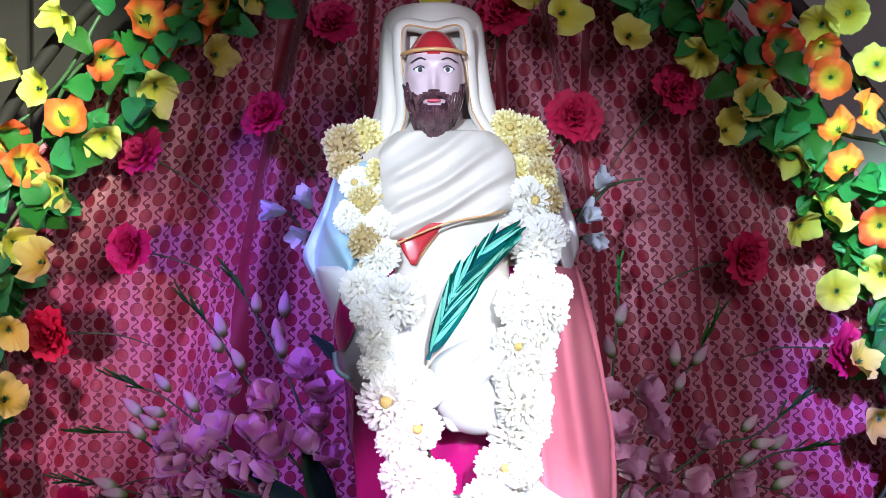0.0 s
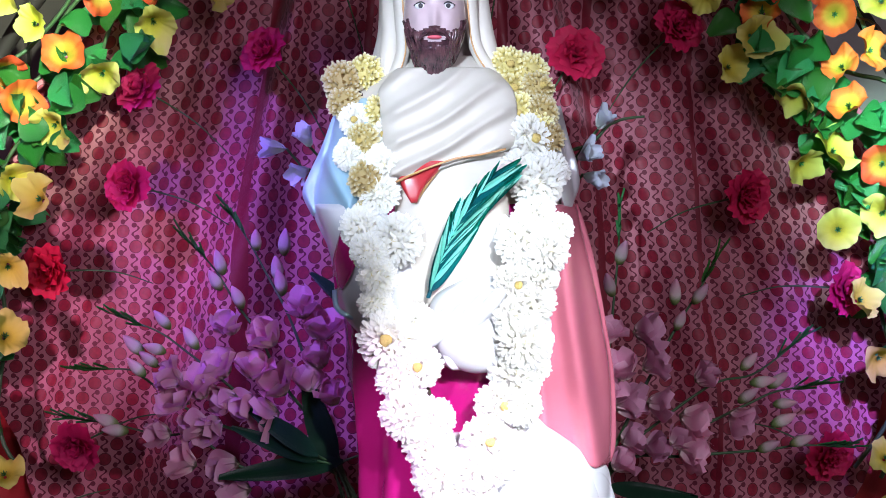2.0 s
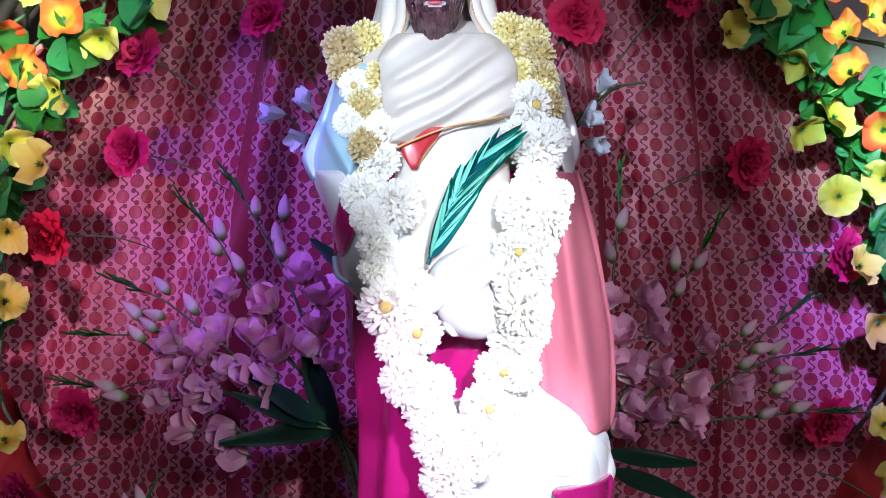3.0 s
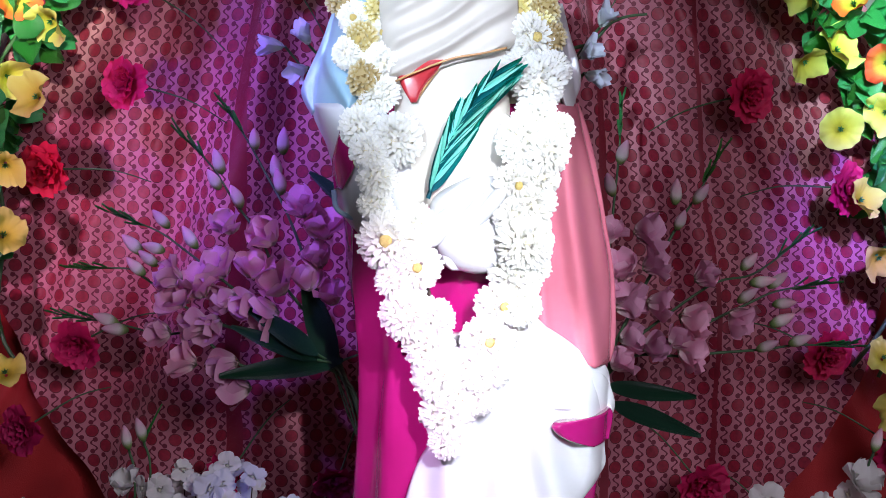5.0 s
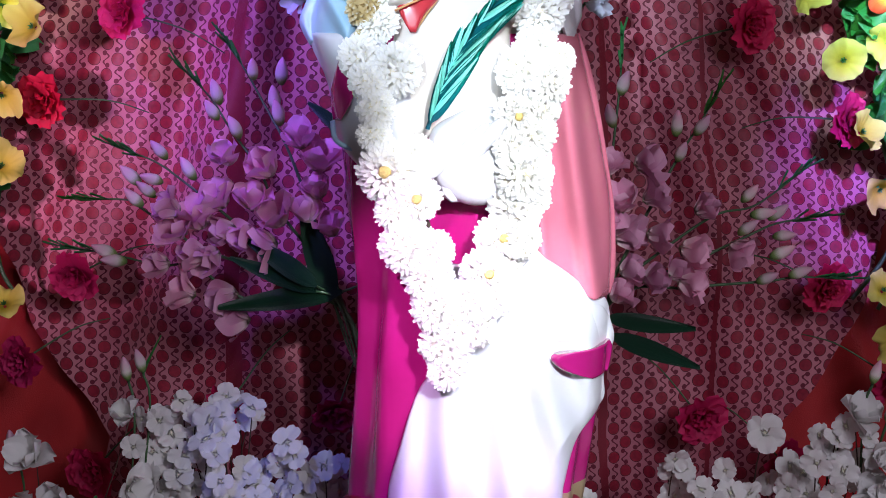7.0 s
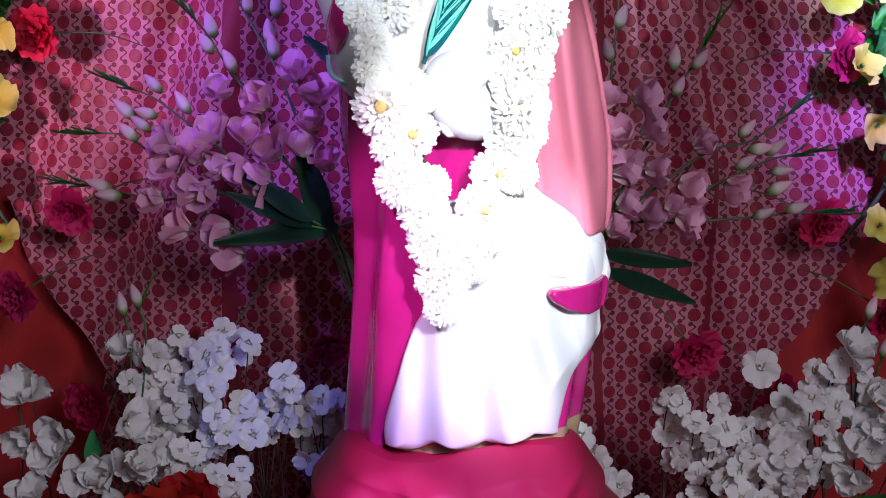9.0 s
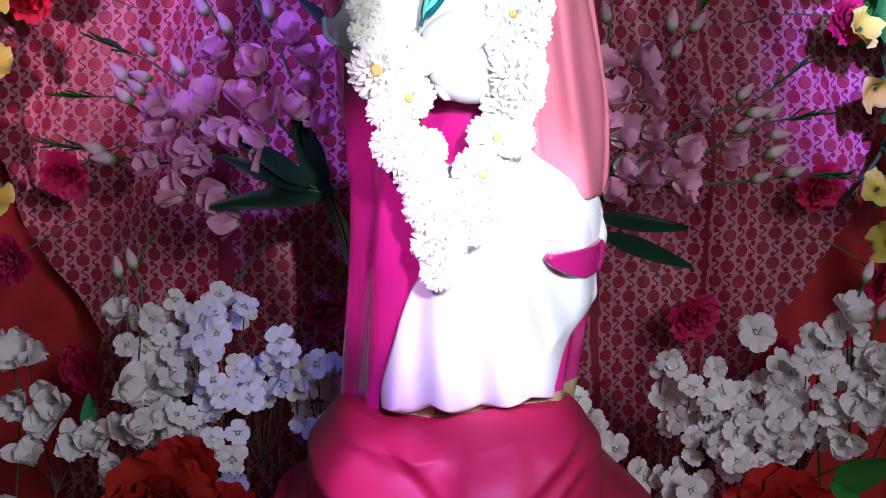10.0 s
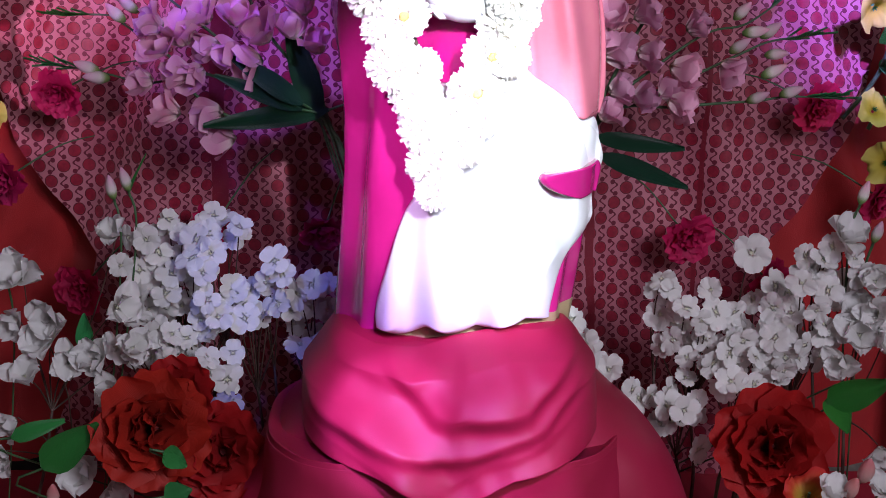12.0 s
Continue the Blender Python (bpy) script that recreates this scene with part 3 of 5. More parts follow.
bmesh.ops.bevel(bm, geom=bm.edges[:], offset=0.008, segments=2, affect="EDGES")
child("tabletop", mesh_of(bm, "tabletop", [M["table"]], False), table, Matrix.Identity(4))
for sx in (-1, 1):
    for sy in (-1, 1):
        bm = bmesh.new()
        tube(bm, [(sx * 1.0, 2.13 + sy * 0.28, 0.0), (sx * 1.0, 2.13 + sy * 0.28, 0.385)], 0.03, 10)
        child("leg", mesh_of(bm, "leg", [M["wood_dark"]]), table, Matrix.Identity(4))

# ---- the hung cloths ----
DISC = (-0.000, 2.450, 1.310)
DISC_R = 0.735


def hung(x, z):
    """How far the gathered cloth stands proud of its flat, in metres (arrays)."""
    top = DISC[2] + 0.75
    u = x / (0.45 + 0.55 * np.clip((top - z) / 0.8, 0.0, 1.6))
    w = 0.012 * np.sin(u * 34 + 1.0 + 0.6 * np.sin(z * 3)) + 0.012 * np.sin(u * 15 + 0.8 * np.sin(z * 2.2))
    w += 0.006 * np.sin(u * 71 + 2.0 * np.sin(z * 4.1)) + 0.005 * np.sin(z * 6.3 + x * 9.1) * np.sin(x * 13.7 - z * 2.9)
    w += 0.030 * np.exp(-((u + 0.36) / 0.035) ** 2) + 0.026 * np.exp(-((u - 0.27) / 0.03) ** 2) + 0.02 * np.exp(-((u - 0.12) / 0.025) ** 2)
    return w


def cloth_sheet(name, mat, half, y, z0, z1, nx, nz, label, amp=1.0):
    """A hung sheet whose half width at each height is half(z)."""
    fine = np.linspace(-1.1, 1.1, 900)
    verts, uvs = [], []
    for z in np.linspace(z0, z1, nz + 1):
        d = hung(fine, z) * amp
        run = np.concatenate([[0], np.cumsum(np.hypot(np.diff(fine), np.diff(d)))])
        run -= np.interp(0, fine, run)
        h = half(z)
        xs = np.linspace(-h, h, nx + 1) + DISC[0] + 0.003 * math.sin(z * 37)
        verts += [(a, y - b, z) for a, b in zip(xs, np.interp(xs, fine, d))]
        uvs += [(a, z + 0.004 * math.sin(c * 11 + z * 5)) for a, c in zip(np.interp(xs, fine, run), xs)]
    faces = [(i * (nx + 1) + j, i * (nx + 1) + j + 1, (i + 1) * (nx + 1) + j + 1, (i + 1) * (nx + 1) + j) for i in range(nz) for j in range(nx)]
    me = bpy.data.meshes.new(name)
    me.from_pydata(verts, [], faces)
    layer = me.uv_layers.new(name="UVMap")
    layer.data.foreach_set("uv", [c for f in faces for v in f for c in uvs[v]])
    me.materials.append(mat)
    me.polygons.foreach_set("use_smooth", [True] * len(faces))
    return tagged(new(name, me), label, "cloth")


def disc_half(z):
    """Half width: a round hanging that flares out again below, over the table."""
    d = z - DISC[2]
    if d < -0.50:
        return 0.539 + 0.3 * (-0.50 - d)
    return math.sqrt(max(1e-4, DISC_R ** 2 - d * d))


cloth_sheet("backdrop_cloth", M["brocade"], disc_half, 2.45, 0.42, DISC[2] + DISC_R - 0.002, 240, 220, "gathered red net cloth patterned with discs and curls")
cloth_sheet("red_curtain", M["red_net"], lambda z: 0.98, 2.50, 0.42, DISC[2] + 0.02, 200, 40, "plain deep red net curtain behind the patterned cloth", 1.3)

# ---- the statue: one mesh ----


def levels(stations, n):
    """n smooth levels (z, left, right) through the stations."""
    pts = curve_points(stations, n)
    return [(p.x, p.y, p.z) for p in pts]


BODY = [
    (0.798, -0.138, 0.190), (0.962, -0.124, 0.213), (1.080, -0.119, 0.222), (1.153, -0.123, 0.227), (1.238, -0.133, 0.226),
    (1.314, -0.136, 0.214), (1.367, -0.143, 0.203), (1.431, -0.161, 0.188), (1.485, -0.173, 0.176), (1.538, -0.156, 0.166),
    (1.599, -0.139, 0.154), (1.633, -0.112, 0.124), (1.664, -0.070, 0.067),
]
BODY_Y = 2.06
BODY_LEVELS = levels(BODY, 110)


def section(z):
    for a, b in zip(BODY_LEVELS, BODY_LEVELS[1:]):
        if a[0] <= z <= b[0]:
            f = (z - a[0]) / max(1e-6, b[0] - a[0])
            return a[1] + f * (b[1] - a[1]), a[2] + f * (b[2] - a[2])
    return BODY_LEVELS[0][1:] if z < BODY_LEVELS[0][0] else BODY_LEVELS[-1][1:]


def body_y(x, z):
    l, r = section(z)
    hw = (r - l) / 2
    q = max(-1.0, min(1.0, (x - (l + r) / 2) / hw))
    return BODY_Y - min(0.125, 0.78 * hw) * (1 - abs(q) ** 2.3) ** 0.5


def crease(p, sharp=2.0):
    """A rounded fold: 0 in the valley, 1 on the ridge."""
    return (0.5 + 0.5 * math.sin(p)) ** (1 / sharp)


def shell(bm, stations, off, mat, fold, n=60, m=36, thick=0.010, hem=None):
    """A layer of drapery over the front of the body between left and right edges, with thickness."""
    lv = levels(stations, n)
    front, back = [], []
    for i, (z, l, r) in enumerate(lv):
        fr, bk = [], []
        for j in range(m + 1):
            u = j / m
            x = l + (r - l) * u
            zz = z + (hem(u, i / (n - 1)) if hem else 0.0)
            sl, sr = section(zz)
            xi = max(sl + 0.002, min(sr - 0.002, x))
            edge = min(1.0, min(u, 1 - u) * 9, i / (n - 1) * 14, (1 - i / (n - 1)) * 14)
            d = off + fold(x, zz, u, i / (n - 1)) * (0.25 + 0.75 * edge) - 0.006 * (1 - edge) ** 2
            y = body_y(xi, zz)
            fr.append((x, y - d, zz))
            bk.append((x, y - d + thick + off, zz))
        front.append(fr)
        back.append(bk)
    a = grid(bm, front, mat)
    b = grid(bm, back, mat)
    rim = [(a[0][j], b[0][j]) for j in range(m + 1)] + [(a[i][m], b[i][m]) for i in range(1, n)] + [(a[-1][j], b[-1][j]) for j in range(m - 1, -1, -1)] + [(a[i][0], b[i][0]) for i in range(n - 2, 0, -1)]
    for k in range(len(rim)):
        p, q = rim[k], rim[(k + 1) % len(rim)]
        f = bm.faces.new((p[0], p[1], q[1], q[0]))
        f.material_index, f.smooth = mat, True


def ball(bm, c, r, mat, m=Matrix.Identity(4), seg=24):
    made = bmesh.ops.create_uvsphere(bm, u_segments=seg, v_segments=seg * 2 // 3, radius=1.0)
    for v in made["verts"]:
        v.co = Vector(c) + (m @ Vector((v.co.x * r[0], v.co.y * r[1], v.co.z * r[2])))
    for f in {f for v in made["verts"] for f in v.link_faces}:
        f.material_index, f.smooth = mat, True
    return made["verts"]


STATUE_MATS = ["magenta", "pink", "white", "cream", "sky", "skin", "beard", "cap", "gold", "ink", "lips", "sandstone"]
MI = {n: i for i, n in enumerate(STATUE_MATS)}


HEM = (-0.067, 1.990, 0.871)


def statue():
    bm = bmesh.new()
    # robe: closed body with long folds
    rows = []
    for z, l, r in BODY_LEVELS:
        hw, xc = (r - l) / 2, (l + r) / 2
        d = min(0.125, 0.78 * hw)
        row = []
        for k in range(96):
            a = 2 * math.pi * k / 96
            c, s = math.cos(a), math.sin(a)
            ripple = 0.013 * crease(a * 11 + 2.5 * math.sin(z * 5), 1.5) * min(1, max(0, (1.6 - z) * 3))
            ripple -= 0.020 * math.exp(-((xc + hw * c + 0.050) / 0.030) ** 2 - ((z - 1.045) / 0.075) ** 2) * max(0.0, s)
            row.append((xc + (hw) * math.copysign(abs(c) ** 0.9, c) - c * ripple, BODY_Y - (d - ripple) * math.copysign(abs(s) ** 0.9, s), z))
        rows.append(row)
    vs = grid(bm, rows, MI["magenta"], wrap=True)
    for f in bm.faces:
        if f.calc_center_median().z > 1.47:
            f.material_index = MI["cream"]
        elif f.calc_center_median().z < HEM[2] and f.calc_center_median().x > HEM[0]:
            f.material_index = MI["sandstone"]
    bm.faces.new(vs[-1]).material_index = MI["magenta"]
    bm.faces.new(vs[0][::-1]).material_index = MI["magenta"]

    def folds(freq, amp, slant=0.0, ph=0.0):
        return lambda x, z, u, v: amp * crease(freq * (x + slant * z) + ph + 0.6 * math.sin(z * 9 + x * 7) + 1.6 * noise.noise((x * 10, z * 10, ph)), 1.2)

    # cream tunic on the chest
    shell(bm, [(1.339, -0.061, 0.085), (1.405, -0.068, 0.085), (1.470, -0.061, 0.085), (1.521, -0.068, 0.089), (1.558, -0.071, 0.089)],
          0.006, MI["cream"], folds(60, 0.006, -0.7))
    # red corner of the under-robe
    shell(bm, [(1.471, -0.040, -0.033), (1.492, -0.052, -0.023), (1.518, -0.061, 0.001), (1.525, -0.062, 0.005)], 0.018, MI["cap"], folds(60, 0.004, 0.5), 20, 12, 0.006)
    # shawl across the shoulders, slanting folds
    shell(bm, [(1.503, -0.068, -0.031), (1.518, -0.072, 0.012), (1.542, -0.075, 0.089), (1.580, -0.079, 0.095), (1.614, -0.082, 0.091), (1.637, -0.069, 0.073), (1.646, -0.058, 0.060)],
          0.018, MI["cream"], lambda x, z, u, v: 0.012 * crease(84 * (x - 1.7 * z) + 1.0 + 2.6 * noise.noise((x * 9, z * 9, 1.0)), 0.5) + 0.004 * noise.noise((x * 30, z * 30, 2.0)), 80, 70, 0.012)
    # white robe fold over the forearm
    shell(bm, [(1.302, -0.110, -0.049), (1.333, -0.141, -0.041), (1.371, -0.145, -0.037), (1.409, -0.152, -0.045), (1.447, -0.169, -0.064), (1.470, -0.173, -0.079)],
          0.020, MI["white"], folds(70, 0.010, 0.8), 50, 36)
    shell(bm, [(1.357, -0.143, -0.131), (1.386, -0.146, -0.114), (1.413, -0.139, -0.108), (1.438, -0.131, -0.110)], 0.036, MI["magenta"], folds(90, 0.004, 0.5), 24, 14, 0.012)
    # sleeve
    shell(bm, [(1.453, -0.174, -0.117), (1.482, -0.187, -0.106), (1.508, -0.179, -0.102), (1.546, -0.161, -0.098), (1.584, -0.147, -0.094), (1.607, -0.135, -0.094)],
          0.012, MI["sky"], lambda x, z, u, v: 0.013 * crease(120 * (x + 0.45 * z) + 1.2 * noise.noise((x * 12, z * 12, 5)), 0.45), 60, 44)
    shell(bm, [(1.463, 0.158, 0.170), (1.492, 0.146, 0.182), (1.522, 0.135, 0.179), (1.553, 0.127, 0.169), (1.599, 0.112, 0.157)], 0.012, MI["white"], folds(110, 0.008, -0.45), 30, 20)
    # pink cloak with its hem
    shell(bm, [(1.122, 0.206, 0.226), (1.144, 0.166, 0.231), (1.176, 0.127, 0.232), (1.238, 0.119, 0.229), (1.314, 0.122, 0.217), (1.382, 0.129, 0.205),
               (1.431, 0.135, 0.193), (1.469, 0.141, 0.180)], 0.012, MI["pink"], lambda x, z, u, v: 0.026 * crease(92 * (x + 0.14 * z) + 0.7 * math.sin(z * 6), 0.55), 90, 60)
    # white skirt below the knee, deep pleats and scalloped hem
    shell(bm, [(0.857, -0.070, 0.159), (0.883, -0.070, 0.161), (0.939, -0.054, 0.177), (0.978, -0.043, 0.216), (1.012, -0.030, 0.218), (1.051, -0.007, 0.222), (1.122, 0.012, 0.216),
               (1.178, 0.004, 0.129)],
          0.018, MI["white"], lambda x, z, u, v: (0.008 + 0.024 * (1 - v)) * crease(95 * x * (0.75 + 0.5 * v) + 0.8 * math.sin(z * 8), 1.0) + 0.010 * v * u * crease(70 * x + 6 * z, 0.8), 110, 90, 0.012,
          lambda u, v: 0.008 * (abs(math.sin(u * 11)) + 0.6 * abs(math.sin(u * 7 + 1))) * (1 - v) ** 5 * -1 + 0.016 * u * (1 - v) ** 6)
    # white drape crossing the hip
    shell(bm, [(1.070, 0.206, 0.228), (1.078, 0.150, 0.231), (1.088, 0.080, 0.228), (1.106, 0.030, 0.219), (1.135, 0.020, 0.196), (1.162, 0.030, 0.166), (1.186, 0.060, 0.134), (1.206, 0.090, 0.112)],
          0.020, MI["white"], lambda x, z, u, v: 0.016 * u * crease(40 * (x + 1.1 * z), 1.2) + 0.004 * u, 60, 60, 0.010, lambda u, v: -0.020 * u * (1 - v) ** 3)
    shell(bm, [(1.023, 0.198, 0.221), (1.043, 0.155, 0.225), (1.058, 0.139, 0.226), (1.065, 0.143, 0.223)], 0.043, MI["magenta"], folds(60, 0.004, 0.9), 20, 24, 0.01)
    for pts, mat, r in (([(-0.059, 1.917, 1.498), (-0.027, 1.909, 1.512), (0.012, 1.905, 1.526), (0.048, 1.906, 1.532), (0.079, 1.917, 1.539)], "gold", 0.0014),
                        ([(-0.035, 1.930, 1.471), (-0.019, 1.925, 1.495), (0.001, 1.920, 1.521)], "gold", 0.0014),
                        ([(0.117, 1.945, 1.206), (0.150, 1.955, 1.175), (0.201, 1.985, 1.135)], "pink", 0.003),
                        ([(-0.143, 2.000, 1.356), (-0.137, 1.990, 1.331), (-0.105, 1.965, 1.318)], "sky", 0.0035)):
        tube(bm, curve_points(pts, 20), r, 8, MI[mat])
    # hand folded at the breast, sleeve end
    shell(bm, [(1.261, 0.011, 0.044), (1.278, -0.007, 0.069), (1.318, -0.018, 0.084), (1.354, -0.010, 0.084), (1.379, 0.034, 0.088)], 0.030, MI["white"], folds(70, 0.018, -0.9), 50, 44)
    for i in range(4):
        ball(bm, (-0.012 + 0.021 * i, 1.895 - 0.003 * i, 1.315 + 0.008 * i), (0.011, 0.013, 0.042), MI["white"], Matrix.Rotation(0.75, 4, "Y"), 14)
    ball(bm, (0.035, 1.905, 1.30), (0.05, 0.03, 0.04), MI["white"], Matrix.Rotation(0.5, 4, "Y"), 18)
    # base under the hem
    for k in range(2):
        base = (0.032, 2.030, 0.814)
        ball(bm, (base[0] - 0.05 + 0.12 * k, 1.99, base[2] + 0.010), (0.075, 0.05, 0.04), MI["sandstone"], seg=18)

    # veil: a tall rounded hood
    hood = levels([(1.601, -0.110, 0.091), (1.655, -0.099, 0.079), (1.701, -0.088, 0.066), (1.756, -0.086, 0.061), (1.794, -0.082, 0.057), (1.813, -0.075, 0.049), (1.822, -0.059, 0.031)], 40)
    rows = []
    for i, (z, l, r) in enumerate(hood):
        hw, xc = (r - l) / 2, (l + r) / 2
        rows.append([(xc + hw * math.copysign(abs(math.cos(a)) ** 0.75, math.cos(a)), 2.085 - (0.060 if i < 37 else 0.05) * math.copysign(abs(math.sin(a)) ** 0.75, math.sin(a)) - 0.004 * math.sin(z * 40 + a * 3), z)
                     for a in (2 * math.pi * k / 48 for k in range(48))])
    vs = grid(bm, rows, MI["cream"], wrap=True)
    bm.faces.new(vs[-1]).material_index = MI["cream"]
    # hem of the veil round the face, a rolled edge with a gilt line
    path = [(-0.069, 2.000, 1.625), (-0.052, 2.000, 1.667), (-0.055, 2.000, 1.731), (-0.056, 2.000, 1.768), (-0.049, 2.000, 1.787), (-0.012, 2.005, 1.783), (0.025, 2.000, 1.787), (0.034, 2.000, 1.768), (0.037, 2.000, 1.723), (0.045, 2.000, 1.671), (0.077, 1.990, 1.624)]
    tube(bm, curve_points(path, 60), 0.0095, 10, MI["cream"])
    tube(bm, [Vector(p) + Vector((0.0035 if p[0] < 0 else -0.0035, -0.009, -0.002)) for p in curve_points(path, 60)], 0.0012, 6, MI["gold"])
    for sx, pp in ((-1, [(-0.066, 2.070, 1.801), (-0.068, 2.028, 1.742), (-0.067, 2.012, 1.687), (-0.074, 2.010, 1.631)]), (1, [(0.043, 2.070, 1.800), (0.048, 2.028, 1.741), (0.055, 2.012, 1.687), (0.070, 2.010, 1.630)])):
        tube(bm, curve_points(pp, 24), 0.012, 10, MI["cream"], 1.3)

    # head: an egg, with brow, nose and beard as swellings
    c = Vector((-0.010, 1.985, 1.707))
    verts = ball(bm, c, (0.0405, 0.055, 0.0705), MI["skin"], seg=132)
    for v in verts:
        p = v.co - c
        if p.y < 0:
            x, z = p.x / 0.0415, p.z / 0.072
            nose = math.exp(-(x / 0.14) ** 2) * (math.exp(-((z + 0.02) / 0.2) ** 2) * 0.017 * (0.5 - z * 1.6 if z < 0.3 else 0.05))
            brow = 0.0035 * math.exp(-((z - 0.33) / 0.07) ** 2) * min(1.0, abs(x) * 4 + 0.4)
            socket = -0.005 * math.exp(-((z - 0.2) / 0.09) ** 2) * math.exp(-((abs(x) - 0.42) / 0.2) ** 2)
            cheek = 0.003 * math.exp(-((z + 0.05) / 0.2) ** 2) * math.exp(-((abs(x) - 0.5) / 0.22) ** 2)
            v.co.y -= max(0, nose) + brow + socket + cheek
    faces = {f for v in verts for f in v.link_faces}
    for f in faces:
        p = f.calc_center_median() - c
        x, z = p.x / 0.0415, p.z / 0.072
        if z > 0.58 - 0.10 * (1 - x * x):
            f.material_index = MI["cap"]
        elif z < -0.14 - 0.30 * max(0.0, 1 - (abs(x) / 0.85) ** 2) or abs(z + 0.255 + 0.16 * x * x) < 0.075 * (1 - (x / 0.62) ** 2):
            f.material_index = MI["beard"]
    # beard locks, in rows that overlap downwards
    rng = random.Random(5)

    def skin_at(x, z, lift):
        q = max(0.02, 1 - (x / 0.0405) ** 2 - (max(z, -0.062) / 0.0705) ** 2)
        return c + Vector((x, -0.055 * math.sqrt(q) - lift, z))

    for row, (z0, reach, drop) in enumerate(((-0.046, 0.022, 0.030), (-0.036, 0.030, 0.030), (-0.022, 0.0375, 0.032), (-0.008, 0.0395, 0.030))):
        for k in range(30):
            q = -1 + 2 * k / 29
            if row > 1 and abs(q) < (0.48 if row == 2 else 0.80):
                continue
            x = reach * q
            za = z0 + (0.006 * abs(q) if row > 1 else 0.0) + rng.uniform(-.003, .003)
            ln = drop * rng.uniform(0.8, 1.1) * (1 - 0.25 * abs(q))
            xs = [x, x * 0.97 + rng.uniform(-.0015, .0015), x * 0.90 + rng.uniform(-.002, .002), x * 0.82]
            tube(bm, curve_points([skin_at(xs[0], za, 0.001), skin_at(xs[1], za - ln * 0.35, 0.004), skin_at(xs[2], za - ln * 0.7, 0.0045), skin_at(xs[3], za - ln, 0.002)], 9), 0.0026, 6, MI["beard"], 0.5)
    for sx in (-1, 1):
        tube(bm, curve_points([c + Vector((sx * 0.002, -0.0575, -0.017)), c + Vector((sx * 0.011, -0.0555, -0.020)), c + Vector((sx * 0.020, -0.050, -0.030))], 8), 0.0034, 8, MI["beard"], 0.5)
        tube(bm, curve_points([c + Vector((sx * 0.008, -0.0515, 0.024)), c + Vector((sx * 0.018, -0.050, 0.0285)), c + Vector((sx * 0.030, -0.041, 0.023))], 8), 0.0013, 6, MI["ink"], 0.6)
        ball(bm, c + Vector((sx * 0.0175, -0.0455, 0.0135)), (0.0075, 0.003, 0.0042), MI["white"], seg=14)
        ball(bm, c + Vector((sx * 0.0175, -0.0478, 0.0138)), (0.0032, 0.0016, 0.0032), MI["ink"], seg=12)
        tube(bm, curve_points([c + Vector((sx * 0.0095, -0.0475, 0.0145)), c + Vector((sx * 0.0175, -0.0485, 0.0185)), c + Vector((sx * 0.026, -0.0435, 0.0145))], 8), 0.0010, 6, MI["ink"])
    ball(bm, c + Vector((0, -0.0535, -0.0265)), (0.0095, 0.004, 0.0026), MI["lips"], seg=14)
    # band of the cap
    tube(bm, [c + Vector((0.0425 * math.sin(a), -0.0535 * math.cos(a) * 0.93, 0.036 + 0.004 * math.cos(a))) for a in np.linspace(-1.4, 1.4, 20)], 0.0026, 6, MI["gold"])
    bmesh.ops.recalc_face_normals(bm, faces=bm.faces[:])
    ob = new("statue", mesh_of(bm, "statue", [M[n] for n in STATUE_MATS]))
    return tagged(ob, "glossy painted plaster statue, magenta robe, pink cloak and white veil", "statue")


statue()

# palm branch across the chest
palm = thing("palm_branch", (-0.016, 1.930, 1.354), "teal green painted palm branch held against the statue's chest", "palm branch")
A, B = Vector((-0.019, 1.918, 1.352)), Vector((0.062, 1.920, 1.505))
stem(palm, [A, (A + B) / 2 + Vector((-0.012, -0.006, 0.0)), B], 0.003, M["palm"], "midrib")
rng = random.Random(3)
blade_dark = leaf_mesh("leaflet", M["palm"], 1.0, 0.16, 0.4, 1, 0.5, 0.6)
blade_pale = leaf_mesh("leaflet", M["palm_light"], 1.0, 0.075, 0.4, 1, 0.4, 0.6)
line = curve_points([A, (A + B) / 2 + Vector((-0.012, -0.006, 0.0)), B], 40)
for k in range(3, 38):
    s = k / 39
    d = (line[min(k + 1, 39)] - line[k - 1]).normalized()
    for side in (-1, 1):
        across = Vector((d.z, 0, -d.x)) * side
        spread = 0.14 if side < 0 else 0.36
        way = (d + across * spread + Vector((0, -0.10, 0))).normalized()
        zaxis = way.cross(Vector((0, 1, 0)).cross(way)).normalized() * -1
        yaxis = zaxis.cross(way)
        rot = Matrix((way, yaxis, zaxis)).transposed().to_4x4()
        size = (0.098 if side > 0 else 0.055) * (0.55 + 0.6 * math.sin(math.pi * min(1, s + 0.12))) * rng.uniform(0.85, 1.1)
        me = blade_pale if rng.random() < 0.24 else blade_dark
        child("leaflet", me, palm, Matrix.Translation(line[k] + Vector((0, -0.012 - 0.002 * (k % 3) if me == blade_pale else -0.0015 * (k % 4), 0))) @ rot @ Matrix.Scale(size, 4))

# ---- garland of white chrysanthemums on the statue ----
garland = thing("flower_garland", (-0.012, 1.900, 1.202), "thick garland of white chrysanthemums hung round the statue's neck", "garland")
